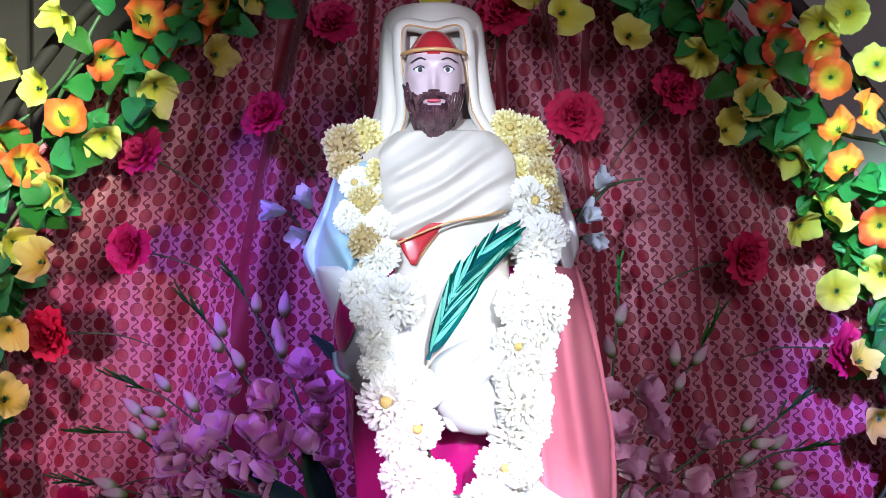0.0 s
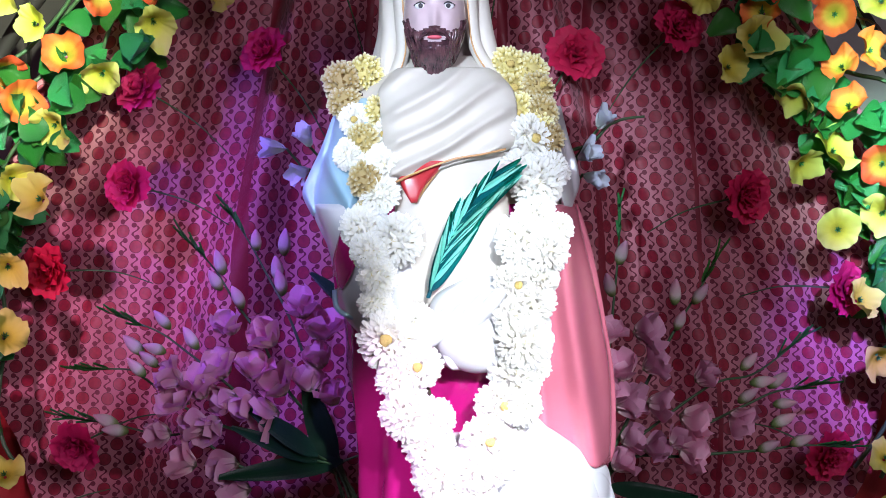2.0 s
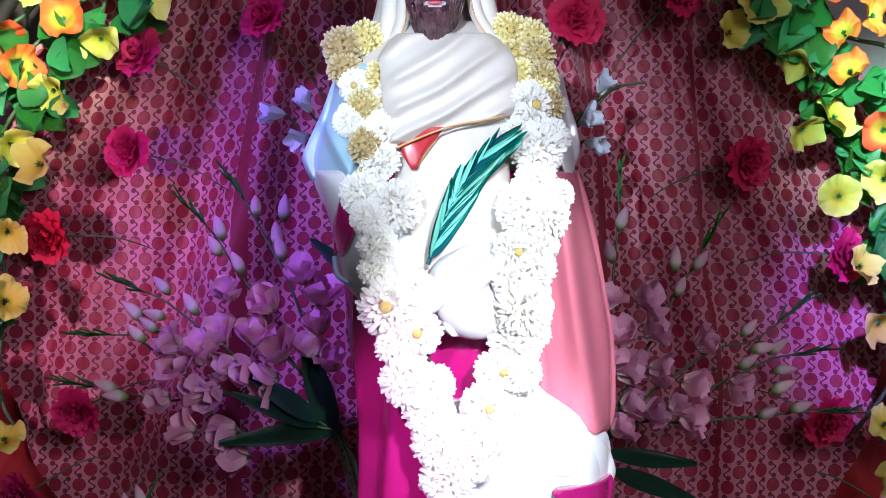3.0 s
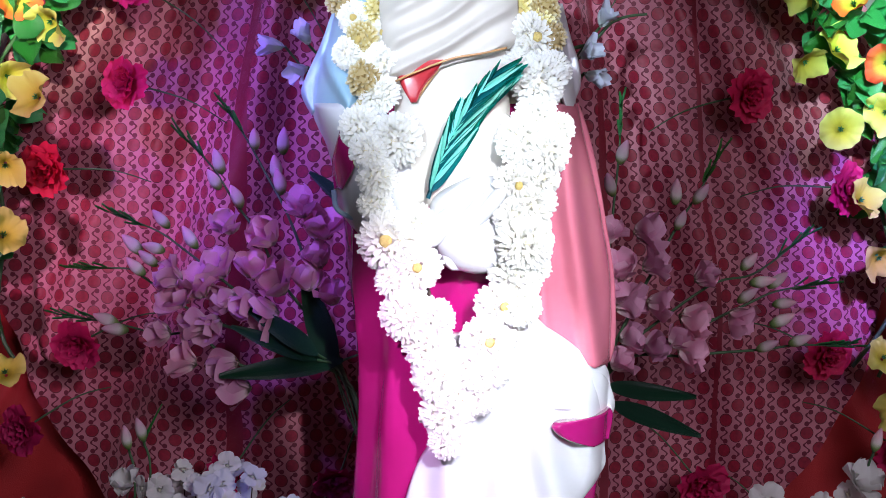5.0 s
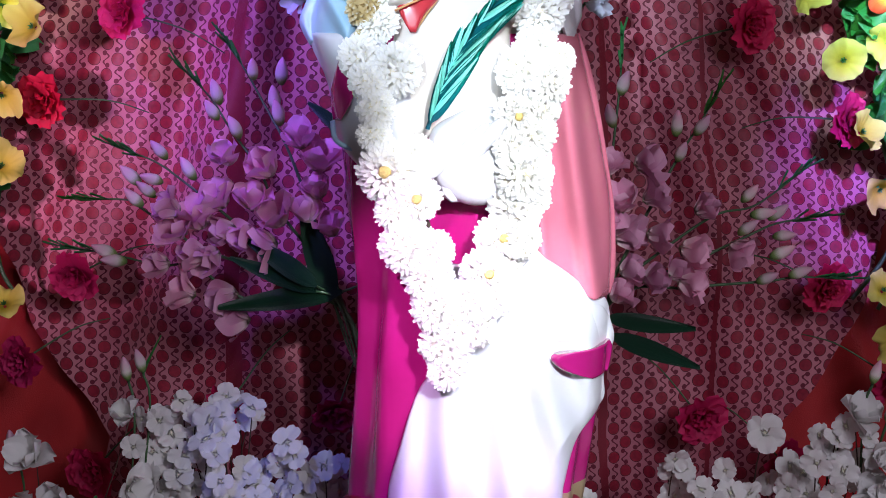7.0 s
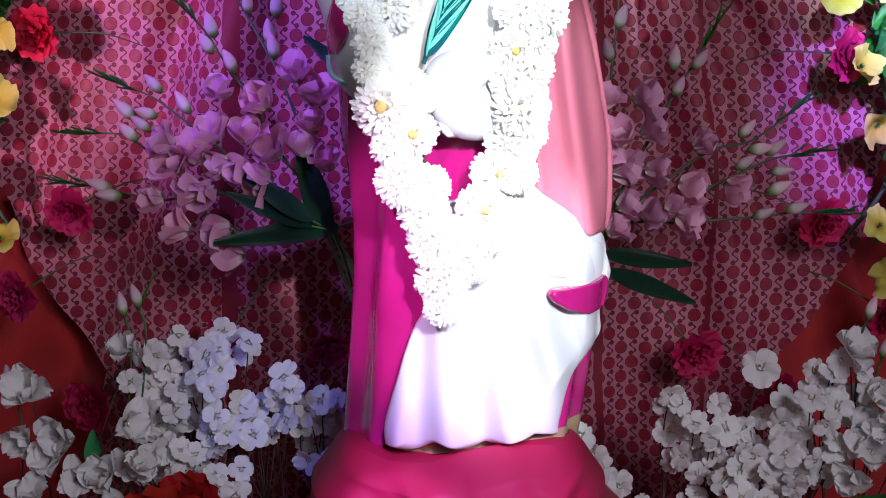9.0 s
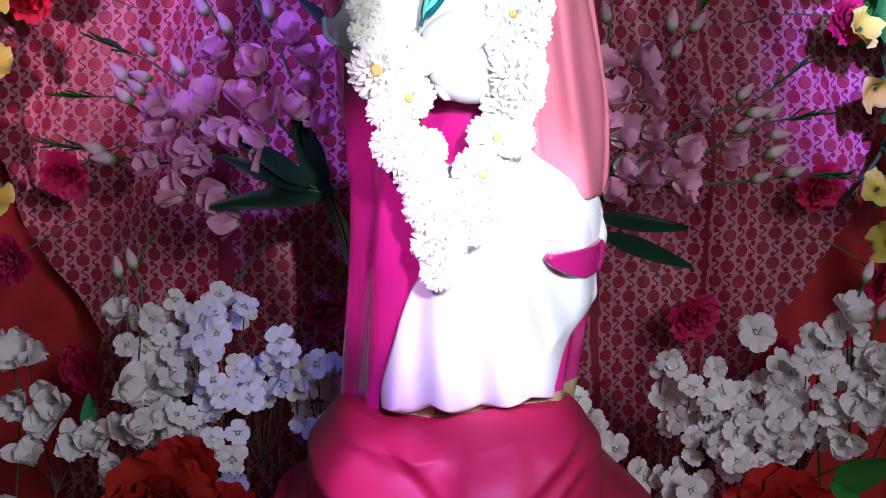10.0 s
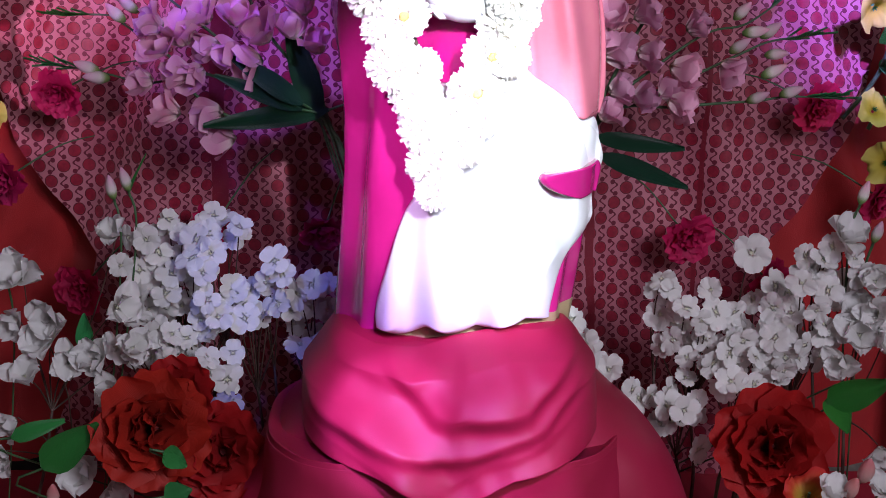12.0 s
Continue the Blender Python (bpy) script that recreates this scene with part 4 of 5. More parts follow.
# blooms down each side: x, height, size
LEFT = ((-0.130, 1.629, 0.022), (-0.102, 1.640, 0.021), (-0.127, 1.601, 0.019), (-0.079, 1.589, 0.019), (-0.112, 1.578, 0.018), (-0.102, 1.552, 0.018), (-0.071, 1.561, 0.018), (-0.120, 1.534, 0.017),
        (-0.074, 1.521, 0.021), (-0.098, 1.502, 0.020), (-0.079, 1.483, 0.021), (-0.102, 1.440, 0.027), (-0.058, 1.426, 0.032), (-0.092, 1.413, 0.024), (-0.082, 1.380, 0.026), (-0.085, 1.347, 0.022),
        (-0.067, 1.302, 0.037), (-0.034, 1.322, 0.024), (-0.032, 1.270, 0.029), (-0.060, 1.256, 0.025), (-0.044, 1.211, 0.033), (-0.010, 1.205, 0.025), (-0.017, 1.170, 0.031), (-0.008, 1.134, 0.031),
        (0.013, 1.116, 0.028), (0.004, 1.083, 0.032), (0.034, 1.145, 0.028), (0.038, 1.108, 0.028), (0.006, 1.052, 0.024))
RIGHT = ((0.086, 1.650, 0.021), (0.114, 1.643, 0.020), (0.089, 1.615, 0.022), (0.124, 1.619, 0.019), (0.093, 1.587, 0.022), (0.128, 1.587, 0.019), (0.111, 1.552, 0.030), (0.137, 1.553, 0.018),
         (0.093, 1.562, 0.020), (0.120, 1.497, 0.032), (0.097, 1.512, 0.023), (0.138, 1.516, 0.017), (0.115, 1.457, 0.024), (0.099, 1.426, 0.032), (0.129, 1.412, 0.029), (0.146, 1.440, 0.019),
         (0.120, 1.378, 0.026), (0.088, 1.372, 0.025), (0.110, 1.346, 0.029), (0.085, 1.330, 0.025), (0.100, 1.300, 0.035), (0.072, 1.288, 0.022), (0.089, 1.254, 0.032), (0.112, 1.270, 0.022),
         (0.070, 1.224, 0.029), (0.098, 1.220, 0.025), (0.054, 1.180, 0.029), (0.077, 1.187, 0.023), (0.060, 1.146, 0.029))
rng = random.Random(11)


def lies(x, z):
    """A place on the strand, just before the robe."""
    return Vector((x, float(np.interp(z, (1.05, 1.2, 1.3, 1.4, 1.46, 1.52, 1.59, 1.65), (1.885, 1.887, 1.893, 1.905, 1.920, 1.935, 1.965, 2.0))), z))


for side, blooms in ((-1, LEFT), (1, RIGHT)):
    line = curve_points([lies(x, z) + Vector((0, 0.014, 0)) for x, z, r in blooms[::3]], 40)
    stem(garland, line, 0.003, M["twig"], "thread", 40, 1.0)
    for x, z, r in blooms:
        small = r < 0.0235
        old = rng.random() < (0.52 if small and z > 1.4 else 0.0)
        loc = lies(x, z) + Vector((0, rng.uniform(-.008, .004) + (0.006 if small else -0.004), 0))
        nrm = Vector((rng.uniform(-.3, .3) + 0.25 * side, -1, rng.uniform(-.15, .45)))
        r *= 1.28 if small and z > 1.45 else 1.08
        b = child("bloom", rng.choice(MUMS_OLD if old else MUMS), garland, aim(loc, nrm, rng.uniform(0, 6.28), r))
        if rng.random() < 0.16:
            child("eye", MUM_EYE, b, aim(loc, nrm, 0, r))
        # a smaller bloom tucked behind
        if rng.random() < 0.5:
            spot = loc + Vector((rng.uniform(-.016, .016), 0.012, rng.uniform(-.02, .02)))
            child("bloom", rng.choice(MUMS_OLD if z > 1.4 and rng.random() < 0.5 else MUMS), garland, aim(spot, nrm + Vector((rng.uniform(-.6, .6), 0, rng.uniform(-.6, .6))), rng.uniform(0, 6.28), r * 0.72))

# ---- draped pedestal ----


def drape(stations, y_front, depth, fold, n=60, m=160, square=0.7):
    """A closed skirt of satin round the pedestal; fold pushes it outwards."""
    bm = bmesh.new()
    rows = []
    for i, (z, l, r) in enumerate(levels(stations, n)):
        xc, hw = (l + r) / 2, (r - l) / 2
        v = i / (n - 1)
        row = []
        for k in range(m):
            a = 2 * math.pi * k / m
            cs, sn = math.cos(a), math.sin(a)
            ex, ey = math.copysign(abs(cs) ** square, cs), math.copysign(abs(sn) ** square, sn)
            x = xc + hw * ex
            push = fold(x, z, v, sn)
            row.append((x + push * cs, y_front + depth - depth * ey - push * max(0, sn), z))
        rows.append(row)
    vs = grid(bm, rows, 0, lambda a, b: (b / m, a / n), wrap=True)
    bm.faces.new(vs[0])
    bm.faces.new(vs[-1])
    bmesh.ops.recalc_face_normals(bm, faces=bm.faces[:])
    return bm


pedestal = thing("pedestal", (0.02, 2.05, 0.42), "pedestal wrapped in shiny magenta red satin with soft swags", "pedestal")
child("skirt", mesh_of(drape([(0.395, -0.322, 0.417), (0.558, -0.282, 0.364), (0.637, -0.245, 0.328), (0.714, -0.179, 0.255), (0.782, -0.138, 0.200)], 1.90, 0.17,
      lambda x, z, v, s: 0.022 * crease(x * 40 + 5 * z + 2 * math.sin(z * 9), 0.8) * (1 - v) + 0.008 * noise.noise((x * 14, z * 5, 6))), "skirt", [M["satin"]]), pedestal, Matrix.Identity(4))
child("step_cover", mesh_of(drape([(0.498, -0.254, 0.306), (0.662, -0.229, 0.276), (0.686, -0.222, 0.270), (0.693, -0.219, 0.266), (0.688, -0.201, 0.251)], 1.85, 0.19,
      lambda x, z, v, s: 0.006 * crease(x * 26 + 16 * z, 0.8) + 0.010 * noise.noise((x * 9, z * 9, 3)) + 0.004 * noise.noise((x * 25, z * 25, 3))), "step_cover", [M["satin"]]), pedestal, Matrix.Identity(4))


RIM = ((-0.160, -0.120, -0.070, -0.016, 0.030, 0.090, 0.160, 0.200), (0.850, 0.846, 0.836, 0.836, 0.852, 0.862, 0.848, 0.842))
HEMLINE = ((-0.175, -0.130, -0.046, -0.002, 0.028, 0.065, 0.105, 0.180, 0.222), (0.706, 0.692, 0.676, 0.650, 0.626, 0.652, 0.676, 0.692, 0.706))
# fold lines across the swag, with the height and width of each
FOLDS = ((((-0.143, -0.108, -0.052, 0.009, 0.122, 0.172, 0.207), (0.912, 0.888, 0.833, 0.769, 0.776, 0.821, 0.851)), 0.038, 0.060), (((-0.168, -0.147, -0.074, -0.002, 0.064, 0.144, 0.194), (0.791, 0.764, 0.735, 0.716, 0.721, 0.751, 0.797)), 0.028, 0.050), (((-0.144, -0.116, -0.045, 0.027, 0.099, 0.142, 0.192), (0.860, 0.825, 0.798, 0.829, 0.836, 0.851, 0.896)), 0.010, 0.045), (((-0.169, -0.118, -0.046, 0.013, 0.064, 0.130, 0.202), (0.744, 0.721, 0.689, 0.665, 0.700, 0.720, 0.766)), 0.008, 0.03))


def swag_mesh():
    """Satin gathered round the statue's foot: it hangs over the step in a deep V."""
    xc, rows, n, m = 0.028, [], 120, 200
    for i in range(n + 1):
        v = i / n
        row = []
        for k in range(m):
            a = 2 * math.pi * k / m
            cs, sn = math.cos(a), math.sin(a)
            hw = 0.150 + 0.044 * min(1.0, v * 2.2) ** 0.8
            x = xc + hw * math.copysign(abs(cs) ** 0.85, cs)
            at = x if sn > 0 else xc + math.copysign(hw, cs)
            z0 = float(np.interp(xc + (at - xc) * 0.150 / hw, *RIM)) if sn > 0 else 0.83
            z1 = float(np.interp(at, *HEMLINE)) if sn > 0 else 0.72
            z = z0 + (z1 - z0) * v
            f = 0.006 * noise.noise((x * 9, z * 9, 1)) + 0.0012 * noise.noise((x * 40, z * 40, 4))
            for line, height, width in FOLDS:
                bend = float(np.interp(x, *line)) + 0.004 * noise.noise((x * 18, height * 99, 3))
                e = (z - bend) / width
                f += height * (math.exp(-(e * 0.8) ** 2 - 0.5 * e) if e > 0 else math.exp(-(e / 0.33) ** 2)) * (0.75 + 0.5 * noise.noise((x * 8, height * 200, 7)))
            f += 0.015 * crease(26 * (x - xc) * (1 if x < xc + 0.01 else -0.6) + 46 * (z - 0.75) + 4.0 * noise.noise((x * 5, z * 7, 12)), 0.7)
            f += 0.004 * noise.noise((x * 30 + z * 20, z * 16, 9))
            f *= min(1.0, v * 5 + 0.1)
            roll = -0.035 * max(0, (v - 0.95) / 0.05) ** 2
            r = 0.010 + 0.095 * v ** 0.8 + f + roll
            y = 2.045 - (0.125 + r) * abs(sn) ** 0.7 if sn > 0 else 2.045 - 0.10 * sn
            row.append((x + 0.10 * r * cs, y, z))
        rows.append(row)
    bm = bmesh.new()
    vs = grid(bm, rows, 0, lambda p, q: (q / m, p / n), wrap=True)
    bm.faces.new(vs[0])
    bm.faces.new(vs[-1])
    bmesh.ops.recalc_face_normals(bm, faces=bm.faces[:])
    return mesh_of(bm, "swag", [M["satin"]])


child("swag", swag_mesh(), pedestal, Matrix.Identity(4))

# ---- carnations pinned to the cloth ----
CARNATIONS = [(-0.275, 2.370, 1.701), (-0.170, 2.380, 1.845), (0.096, 2.380, 1.862), (0.204, 2.360, 1.695), (0.362, 2.360, 1.736), (0.469, 2.360, 1.477), (-0.466, 2.360, 1.644), (-0.484, 2.360, 1.495),
              (-0.611, 2.360, 1.362), (0.615, 2.330, 1.334), (-0.572, 2.360, 1.090), (0.599, 2.360, 1.073), (0.407, 2.360, 0.863), (-0.333, 2.360, 0.888), (-0.165, 2.360, 0.874), (-0.656, 2.340, 0.957),
              (0.701, 2.340, 0.932), (-0.549, 2.340, 0.781), (0.542, 2.360, 0.788)]
rng = random.Random(21)
for i, p in enumerate(CARNATIONS):
    out = Vector((p[0], 0, p[2] - 1.35)).normalized()
    c = thing("carnation", p, "magenta cloth carnation on a thin stem against the patterned cloth", "flower", "carnations on the cloth")
    nrm = out * 0.5 + facing(rng, 0.3)
    child("bloom", rng.choice(CARN), c, aim(p, nrm, rng.uniform(0, 6.28), rng.uniform(0.041, 0.047)) @ Matrix.Diagonal((1, 1, 0.7, 1)))
    stem(c, [Vector(p) + Vector((0, 0.01, 0)), Vector(p) - out * 0.09 + Vector((0, 0.03, 0)), Vector(p) - out * 0.15 + Vector((0, 0.06, -0.02))], 0.0018, M["stem"])

# ---- arch of cloth petunias ----
arch = thing("arch_garland", (DISC[0], 2.36, DISC[2]), "arched garland of yellow and orange cloth petunias with green leaves", "garland")
YELLOW_L = [(-0.579, 2.300, 1.841), (-0.341, 2.330, 1.791), (-0.435, 2.320, 1.736), (-0.620, 2.310, 1.740), (-0.516, 2.310, 1.658), (-0.591, 2.310, 1.581), (-0.647, 2.310, 1.502), (-0.617, 2.300, 1.478),
            (-0.665, 2.310, 1.783), (-0.661, 2.310, 1.367), (-0.664, 2.310, 1.272), (-0.284, 2.340, 1.881), (-0.010, 2.340, 1.882), (-0.673, 2.310, 1.061), (-0.724, 2.310, 1.650), (-0.716, 2.310, 1.427)]
ORANGE_L = [(-0.446, 2.310, 1.848), (-0.508, 2.310, 1.780), (-0.344, 2.330, 1.871), (-0.573, 2.310, 1.697), (-0.428, 2.340, 1.801), (-0.634, 2.310, 1.622), (-0.665, 2.310, 1.659), (-0.716, 2.310, 1.547), (-0.396, 2.360, 1.841)]
YELLOW_R = [(0.193, 2.330, 1.855), (0.290, 2.320, 1.822), (0.390, 2.310, 1.781), (0.475, 2.310, 1.717), (0.441, 2.330, 1.676), (0.532, 2.310, 1.623), (0.551, 2.320, 1.520), (0.594, 2.300, 1.548),
            (0.597, 2.300, 1.426), (0.614, 2.300, 1.847), (0.660, 2.300, 1.448), (0.637, 2.300, 1.322), (0.663, 2.300, 1.226), (0.657, 2.300, 1.773), (0.675, 2.300, 1.083), (0.576, 2.320, 1.826), (0.689, 2.300, 0.995), (0.138, 2.340, 1.892)]
ORANGE_R = [(0.419, 2.320, 1.858), (0.518, 2.310, 1.798), (0.483, 2.330, 1.759), (0.500, 2.320, 1.851), (0.575, 2.300, 1.791), (0.591, 2.310, 1.749), (0.599, 2.310, 1.677), (0.606, 2.290, 1.617), (0.647, 2.290, 1.697),
            (0.658, 2.290, 1.522), (0.716, 2.300, 1.609)]
rng = random.Random(31)
for places, makes, size in ((YELLOW_L, YELLOW, 0.032), (YELLOW_R, YELLOW, 0.032), (ORANGE_L, ORANGE, 0.036), (ORANGE_R, ORANGE, 0.030)):
    for p in places:
        out = Vector((p[0] - DISC[0], 0, p[2] - DISC[2])).normalized()
        nrm = facing(rng, 1.05, 0.0) - out * 0.25
        r = size * rng.uniform(0.9, 1.12)
        spin = rng.uniform(0, 6.28)
        fl = child("flower", rng.choice(makes), arch, aim(p, nrm, spin, r))
        child("eye", EYE_STAR, fl, aim(p, nrm, spin, r))


def on_arch(deg, r, y):
    a = radians(deg)
    return Vector((DISC[0] + r * math.sin(a), y, DISC[2] + r * math.cos(a)))


for r, y, d in ((0.655, 2.37, 5), (0.715, 2.37, 0), (0.76, 2.36, 3)):
    stem(arch, [on_arch(a, r + 0.02 * math.sin(a * 0.21 + d) + 0.045 * (abs(a) > 60), y + 0.01 * math.sin(a * 0.3)) for a in range(-112, 113, 4)], 0.0035, M["stem"], "vine", 160, 1.0)
for k in range(440):
    a = rng.uniform(-108, 108)
    near = 0.625 if abs(a) < 50 else (0.60 + 0.0015 * (a - 50) + 0.03 * (a > 92) if a > 0 else 0.605 + 0.0024 * (-a - 50))
    r = near + abs(rng.gauss(0.025, 0.05)) + (0.03 if abs(a) < 22 else 0.0)
    p = on_arch(a, r, rng.uniform(2.31, 2.375))
    q = Vector((rng.uniform(-1, 1), rng.uniform(-0.35, 0.2), rng.uniform(-1, 1))).normalized()
    nz = (Vector((0, -1, 0)) + 0.5 * Vector((rng.uniform(-1, 1), 0, rng.uniform(-1, 1)))).normalized()
    yv = nz.cross(q).normalized()
    rot = Matrix((q, yv, q.cross(yv))).transposed().to_4x4()
    child("leaf", rng.choice(ROUND_LEAF), arch, Matrix.Translation(p) @ rot @ Matrix.Scale(rng.uniform(0.042, 0.062), 4))

frame_thing = thing("metal_arch", (DISC[0], 2.42, 0.42), "thin black metal arch behind the flower garland", "arch")
hoop = [on_arch(a, 0.80, 2.42) for a in range(-90, 91, 5)]
bm = bmesh.new()
tube(bm, [Vector((hoop[0].x, 2.42, 0.42))] + hoop + [Vector((hoop[-1].x, 2.42, 0.42))], 0.013, 10)
child("hoop", mesh_of(bm, "hoop", [M["wood_dark"]]), frame_thing, Matrix.Identity(4))
for a in (-40, 25, 48, 66):
    bm = bmesh.new()
    tube(bm, curve_points([on_arch(a, 0.80, 2.40), on_arch(a + 4, 0.74, 2.36), on_arch(a + 9, 0.79, 2.35), on_arch(a + 14, 0.80, 2.40)], 14), 0.0022, 6)
    child("tie_cord", mesh_of(bm, "tie_cord", [M["twig"]]), frame_thing, Matrix.Identity(4))

# ---- gladioli beside the statue ----


def gladiolus(tip, foot, buds, blooms, label, seed, size=0.041):
    """A stem that rises from the table behind the statue to its tip, buds above and open flowers below."""
    rng = random.Random(seed)
    tip, foot = Vector(tip), Vector(foot)
    g = thing("gladiolus", (foot.x * 0.5, 2.29, 0.42), label, "flower", "gladioli beside the statue")
    mids = [Vector(b) for b in buds + blooms]
    mids.sort(key=lambda v: -(v - foot).length)
    way = (tip - foot).normalized()
    pts = [tip]
    for m in mids[::2]:
        on = foot + way * (m - foot).dot(way)
        pts.append(on.lerp(m, 0.4) + Vector((0, 0.012, 0)))
    pts += [foot, Vector((foot.x * 0.7, 2.28, foot.z - 0.2)), Vector((foot.x * 0.5, 2.29, 0.42))]
    pts = [pts[0]] + sorted(pts[1:-3], key=lambda v: -(v - foot).length) + pts[-3:]
    stem(g, pts[::-1], 0.0036, M["stem"], "stem", 36, 0.35)
    # sheathed tip
    bm = bmesh.new()
    d = (pts[0] - pts[1]).normalized()
    root = bm.verts.new(tip - d * 0.05)
    for k in range(9):
        s = k / 8
        q = (d + Vector((rng.uniform(-.3, .3), rng.uniform(-.3, 0), rng.uniform(-.3, .3)))).normalized()
        blade(bm, Matrix.Translation(tip - d * 0.055 * (1 - s)) @ q.to_track_quat("X", "Z").to_matrix().to_4x4(), 0.03, 0.007, 0.2, 0.4, 0, 4, 2, 0, rng, 0.7, 0.3, root)
    child("tip", mesh_of(bm, "tip", [M["leaf"]]), g, Matrix.Identity(4))
    for b in buds:
        b = Vector(b)
        away = (b - (foot + way * (b - foot).dot(way)))
        nrm = way + away.normalized() * 0.45 + Vector((0, -0.25, 0))
        child("bud", rng.choice(BUDS), g, aim(b - nrm.normalized() * 0.018, nrm, rng.uniform(0, 6.28), rng.uniform(0.036, 0.044)))
    for f in blooms:
        f = Vector(f)
        nrm = way + Vector((rng.uniform(-.7, .7), -0.35, rng.uniform(-.8, .5)))
        child("flower", rng.choice(GLADS), g, aim(f - nrm.normalized() * 0.022, nrm, rng.uniform(0, 6.28), size * rng.uniform(0.9, 1.25)))
    return g


PINKISH = "pink and violet cloth gladiolus with closed buds towards its tip"
gladiolus((-0.315, 2.24, 1.458), (-0.154, 2.24, 1.087), [(-0.273, 2.22, 1.415), (-0.232, 2.22, 1.409), (-0.242, 2.22, 1.371), (-0.236, 2.22, 1.350)],
          [(-0.204, 2.19, 1.322), (-0.175, 2.19, 1.289), (-0.182, 2.19, 1.249), (-0.162, 2.19, 1.195)], PINKISH, 1)
gladiolus((-0.382, 2.25, 1.419), (-0.154, 2.24, 1.082), [(-0.327, 2.23, 1.379), (-0.334, 2.23, 1.354), (-0.300, 2.23, 1.329)],
          [(-0.311, 2.20, 1.296), (-0.256, 2.20, 1.278), (-0.275, 2.20, 1.231), (-0.241, 2.20, 1.206), (-0.195, 2.20, 1.214)], PINKISH, 2)
gladiolus((-0.488, 2.26, 1.302), (-0.154, 2.24, 1.076), [(-0.413, 2.24, 1.297), (-0.372, 2.24, 1.267), (-0.425, 2.24, 1.255)],
          [(-0.327, 2.21, 1.230), (-0.355, 2.21, 1.202), (-0.290, 2.21, 1.176), (-0.259, 2.21, 1.159)], PINKISH, 3)
gladiolus((-0.541, 2.26, 1.221), (-0.154, 2.24, 1.071), [(-0.455, 2.24, 1.257), (-0.453, 2.24, 1.225), (-0.434, 2.24, 1.239)],
          [(-0.398, 2.21, 1.216), (-0.388, 2.21, 1.184), (-0.340, 2.21, 1.142), (-0.320, 2.21, 1.182)], PINKISH, 4)
gladiolus((-0.566, 2.26, 1.150), (-0.154, 2.24, 1.065), [(-0.496, 2.24, 1.146), (-0.483, 2.24, 1.133)],
          [(-0.418, 2.21, 1.132), (-0.380, 2.21, 1.092), (-0.319, 2.21, 1.085), (-0.302, 2.21, 1.050), (-0.362, 2.21, 1.147)], PINKISH, 5)
gladiolus((0.262, 2.26, 1.460), (0.244, 2.24, 1.112), [(0.262, 2.24, 1.392), (0.246, 2.24, 1.345)],
          [(0.241, 2.21, 1.282), (0.258, 2.21, 1.226), (0.232, 2.21, 1.201)], PINKISH, 6)
gladiolus((0.411, 2.27, 1.390), (0.248, 2.24, 1.095), [(0.344, 2.25, 1.333), (0.379, 2.25, 1.331), (0.350, 2.25, 1.294)],
          [(0.298, 2.22, 1.282), (0.310, 2.22, 1.233), (0.268, 2.22, 1.176)], PINKISH, 7)
gladiolus((0.538, 2.27, 1.267), (0.250, 2.24, 1.087), [(0.453, 2.25, 1.232), (0.472, 2.25, 1.202)],
          [(0.386, 2.22, 1.216), (0.318, 2.22, 1.173), (0.279, 2.22, 1.124)], PINKISH, 8)
gladiolus((0.569, 2.27, 1.196), (0.252, 2.24, 1.082), [(0.495, 2.25, 1.204), (0.451, 2.25, 1.182), (0.506, 2.25, 1.170)],
          [(0.366, 2.22, 1.151), (0.349, 2.22, 1.124), (0.312, 2.22, 1.111)], PINKISH, 9)
gladiolus((0.608, 2.27, 1.102), (0.252, 2.24, 1.074), [(0.502, 2.25, 1.144), (0.483, 2.25, 1.105), (0.531, 2.25, 1.114)],
          [(0.436, 2.22, 1.149), (0.364, 2.22, 1.103), (0.263, 2.22, 1.090)], PINKISH, 10)


def sword_leaf(a, b, seed, makes, width=1.0, name="gladiolus_leaf", label="long green cloth leaf beside the gladioli, shade in its colour", cat="leaf"):
    a, b = Vector(a), Vector(b)
    rng = random.Random(seed)
    ob = thing(name, a, label, cat, "loose leaves")
    way = b - a
    zaxis = way.cross(Vector((0, 1, 0)).cross(way)).normalized() * -1
    zaxis = (zaxis + Vector((rng.uniform(-.3, .3), 0, rng.uniform(0, .5)))).normalized()
    yaxis = zaxis.cross(way).normalized()
    zaxis = way.normalized().cross(yaxis)
    rot = Matrix((way.normalized(), yaxis, zaxis)).transposed().to_4x4()
    child("blade", rng.choice(makes), ob, Matrix.Translation(a) @ rot @ Matrix.Diagonal((way.length, way.length * width, way.length, 1)))
    stem(ob, [a, a - way * 0.3 + Vector((0, 0.02, -0.02)), Vector((a.x * 0.6, 2.28, a.z - 0.25)), Vector((a.x * 0.5, 2.29, 0.42))], 0.002, M["stem"])


for i, (a, b, w) in enumerate((
    ((-0.183, 2.200, 1.102), (-0.278, 2.180, 1.175), 1.5), ((-0.184, 2.200, 1.094), (-0.309, 2.200, 1.142), 1.1), ((-0.146, 2.210, 1.092), (-0.325, 2.190, 1.066), 1.1),
    ((-0.161, 2.220, 1.082), (-0.204, 2.200, 1.217), 1.7), ((0.238, 2.200, 1.056), (0.363, 2.160, 1.044), 1.2), ((0.245, 2.200, 1.030), (0.371, 2.150, 0.987), 1.2),
    ((-0.133, 2.200, 1.317), (-0.191, 2.200, 1.372), 1.5))):
    sword_leaf(a, b, i, LONG_LEAF, w)

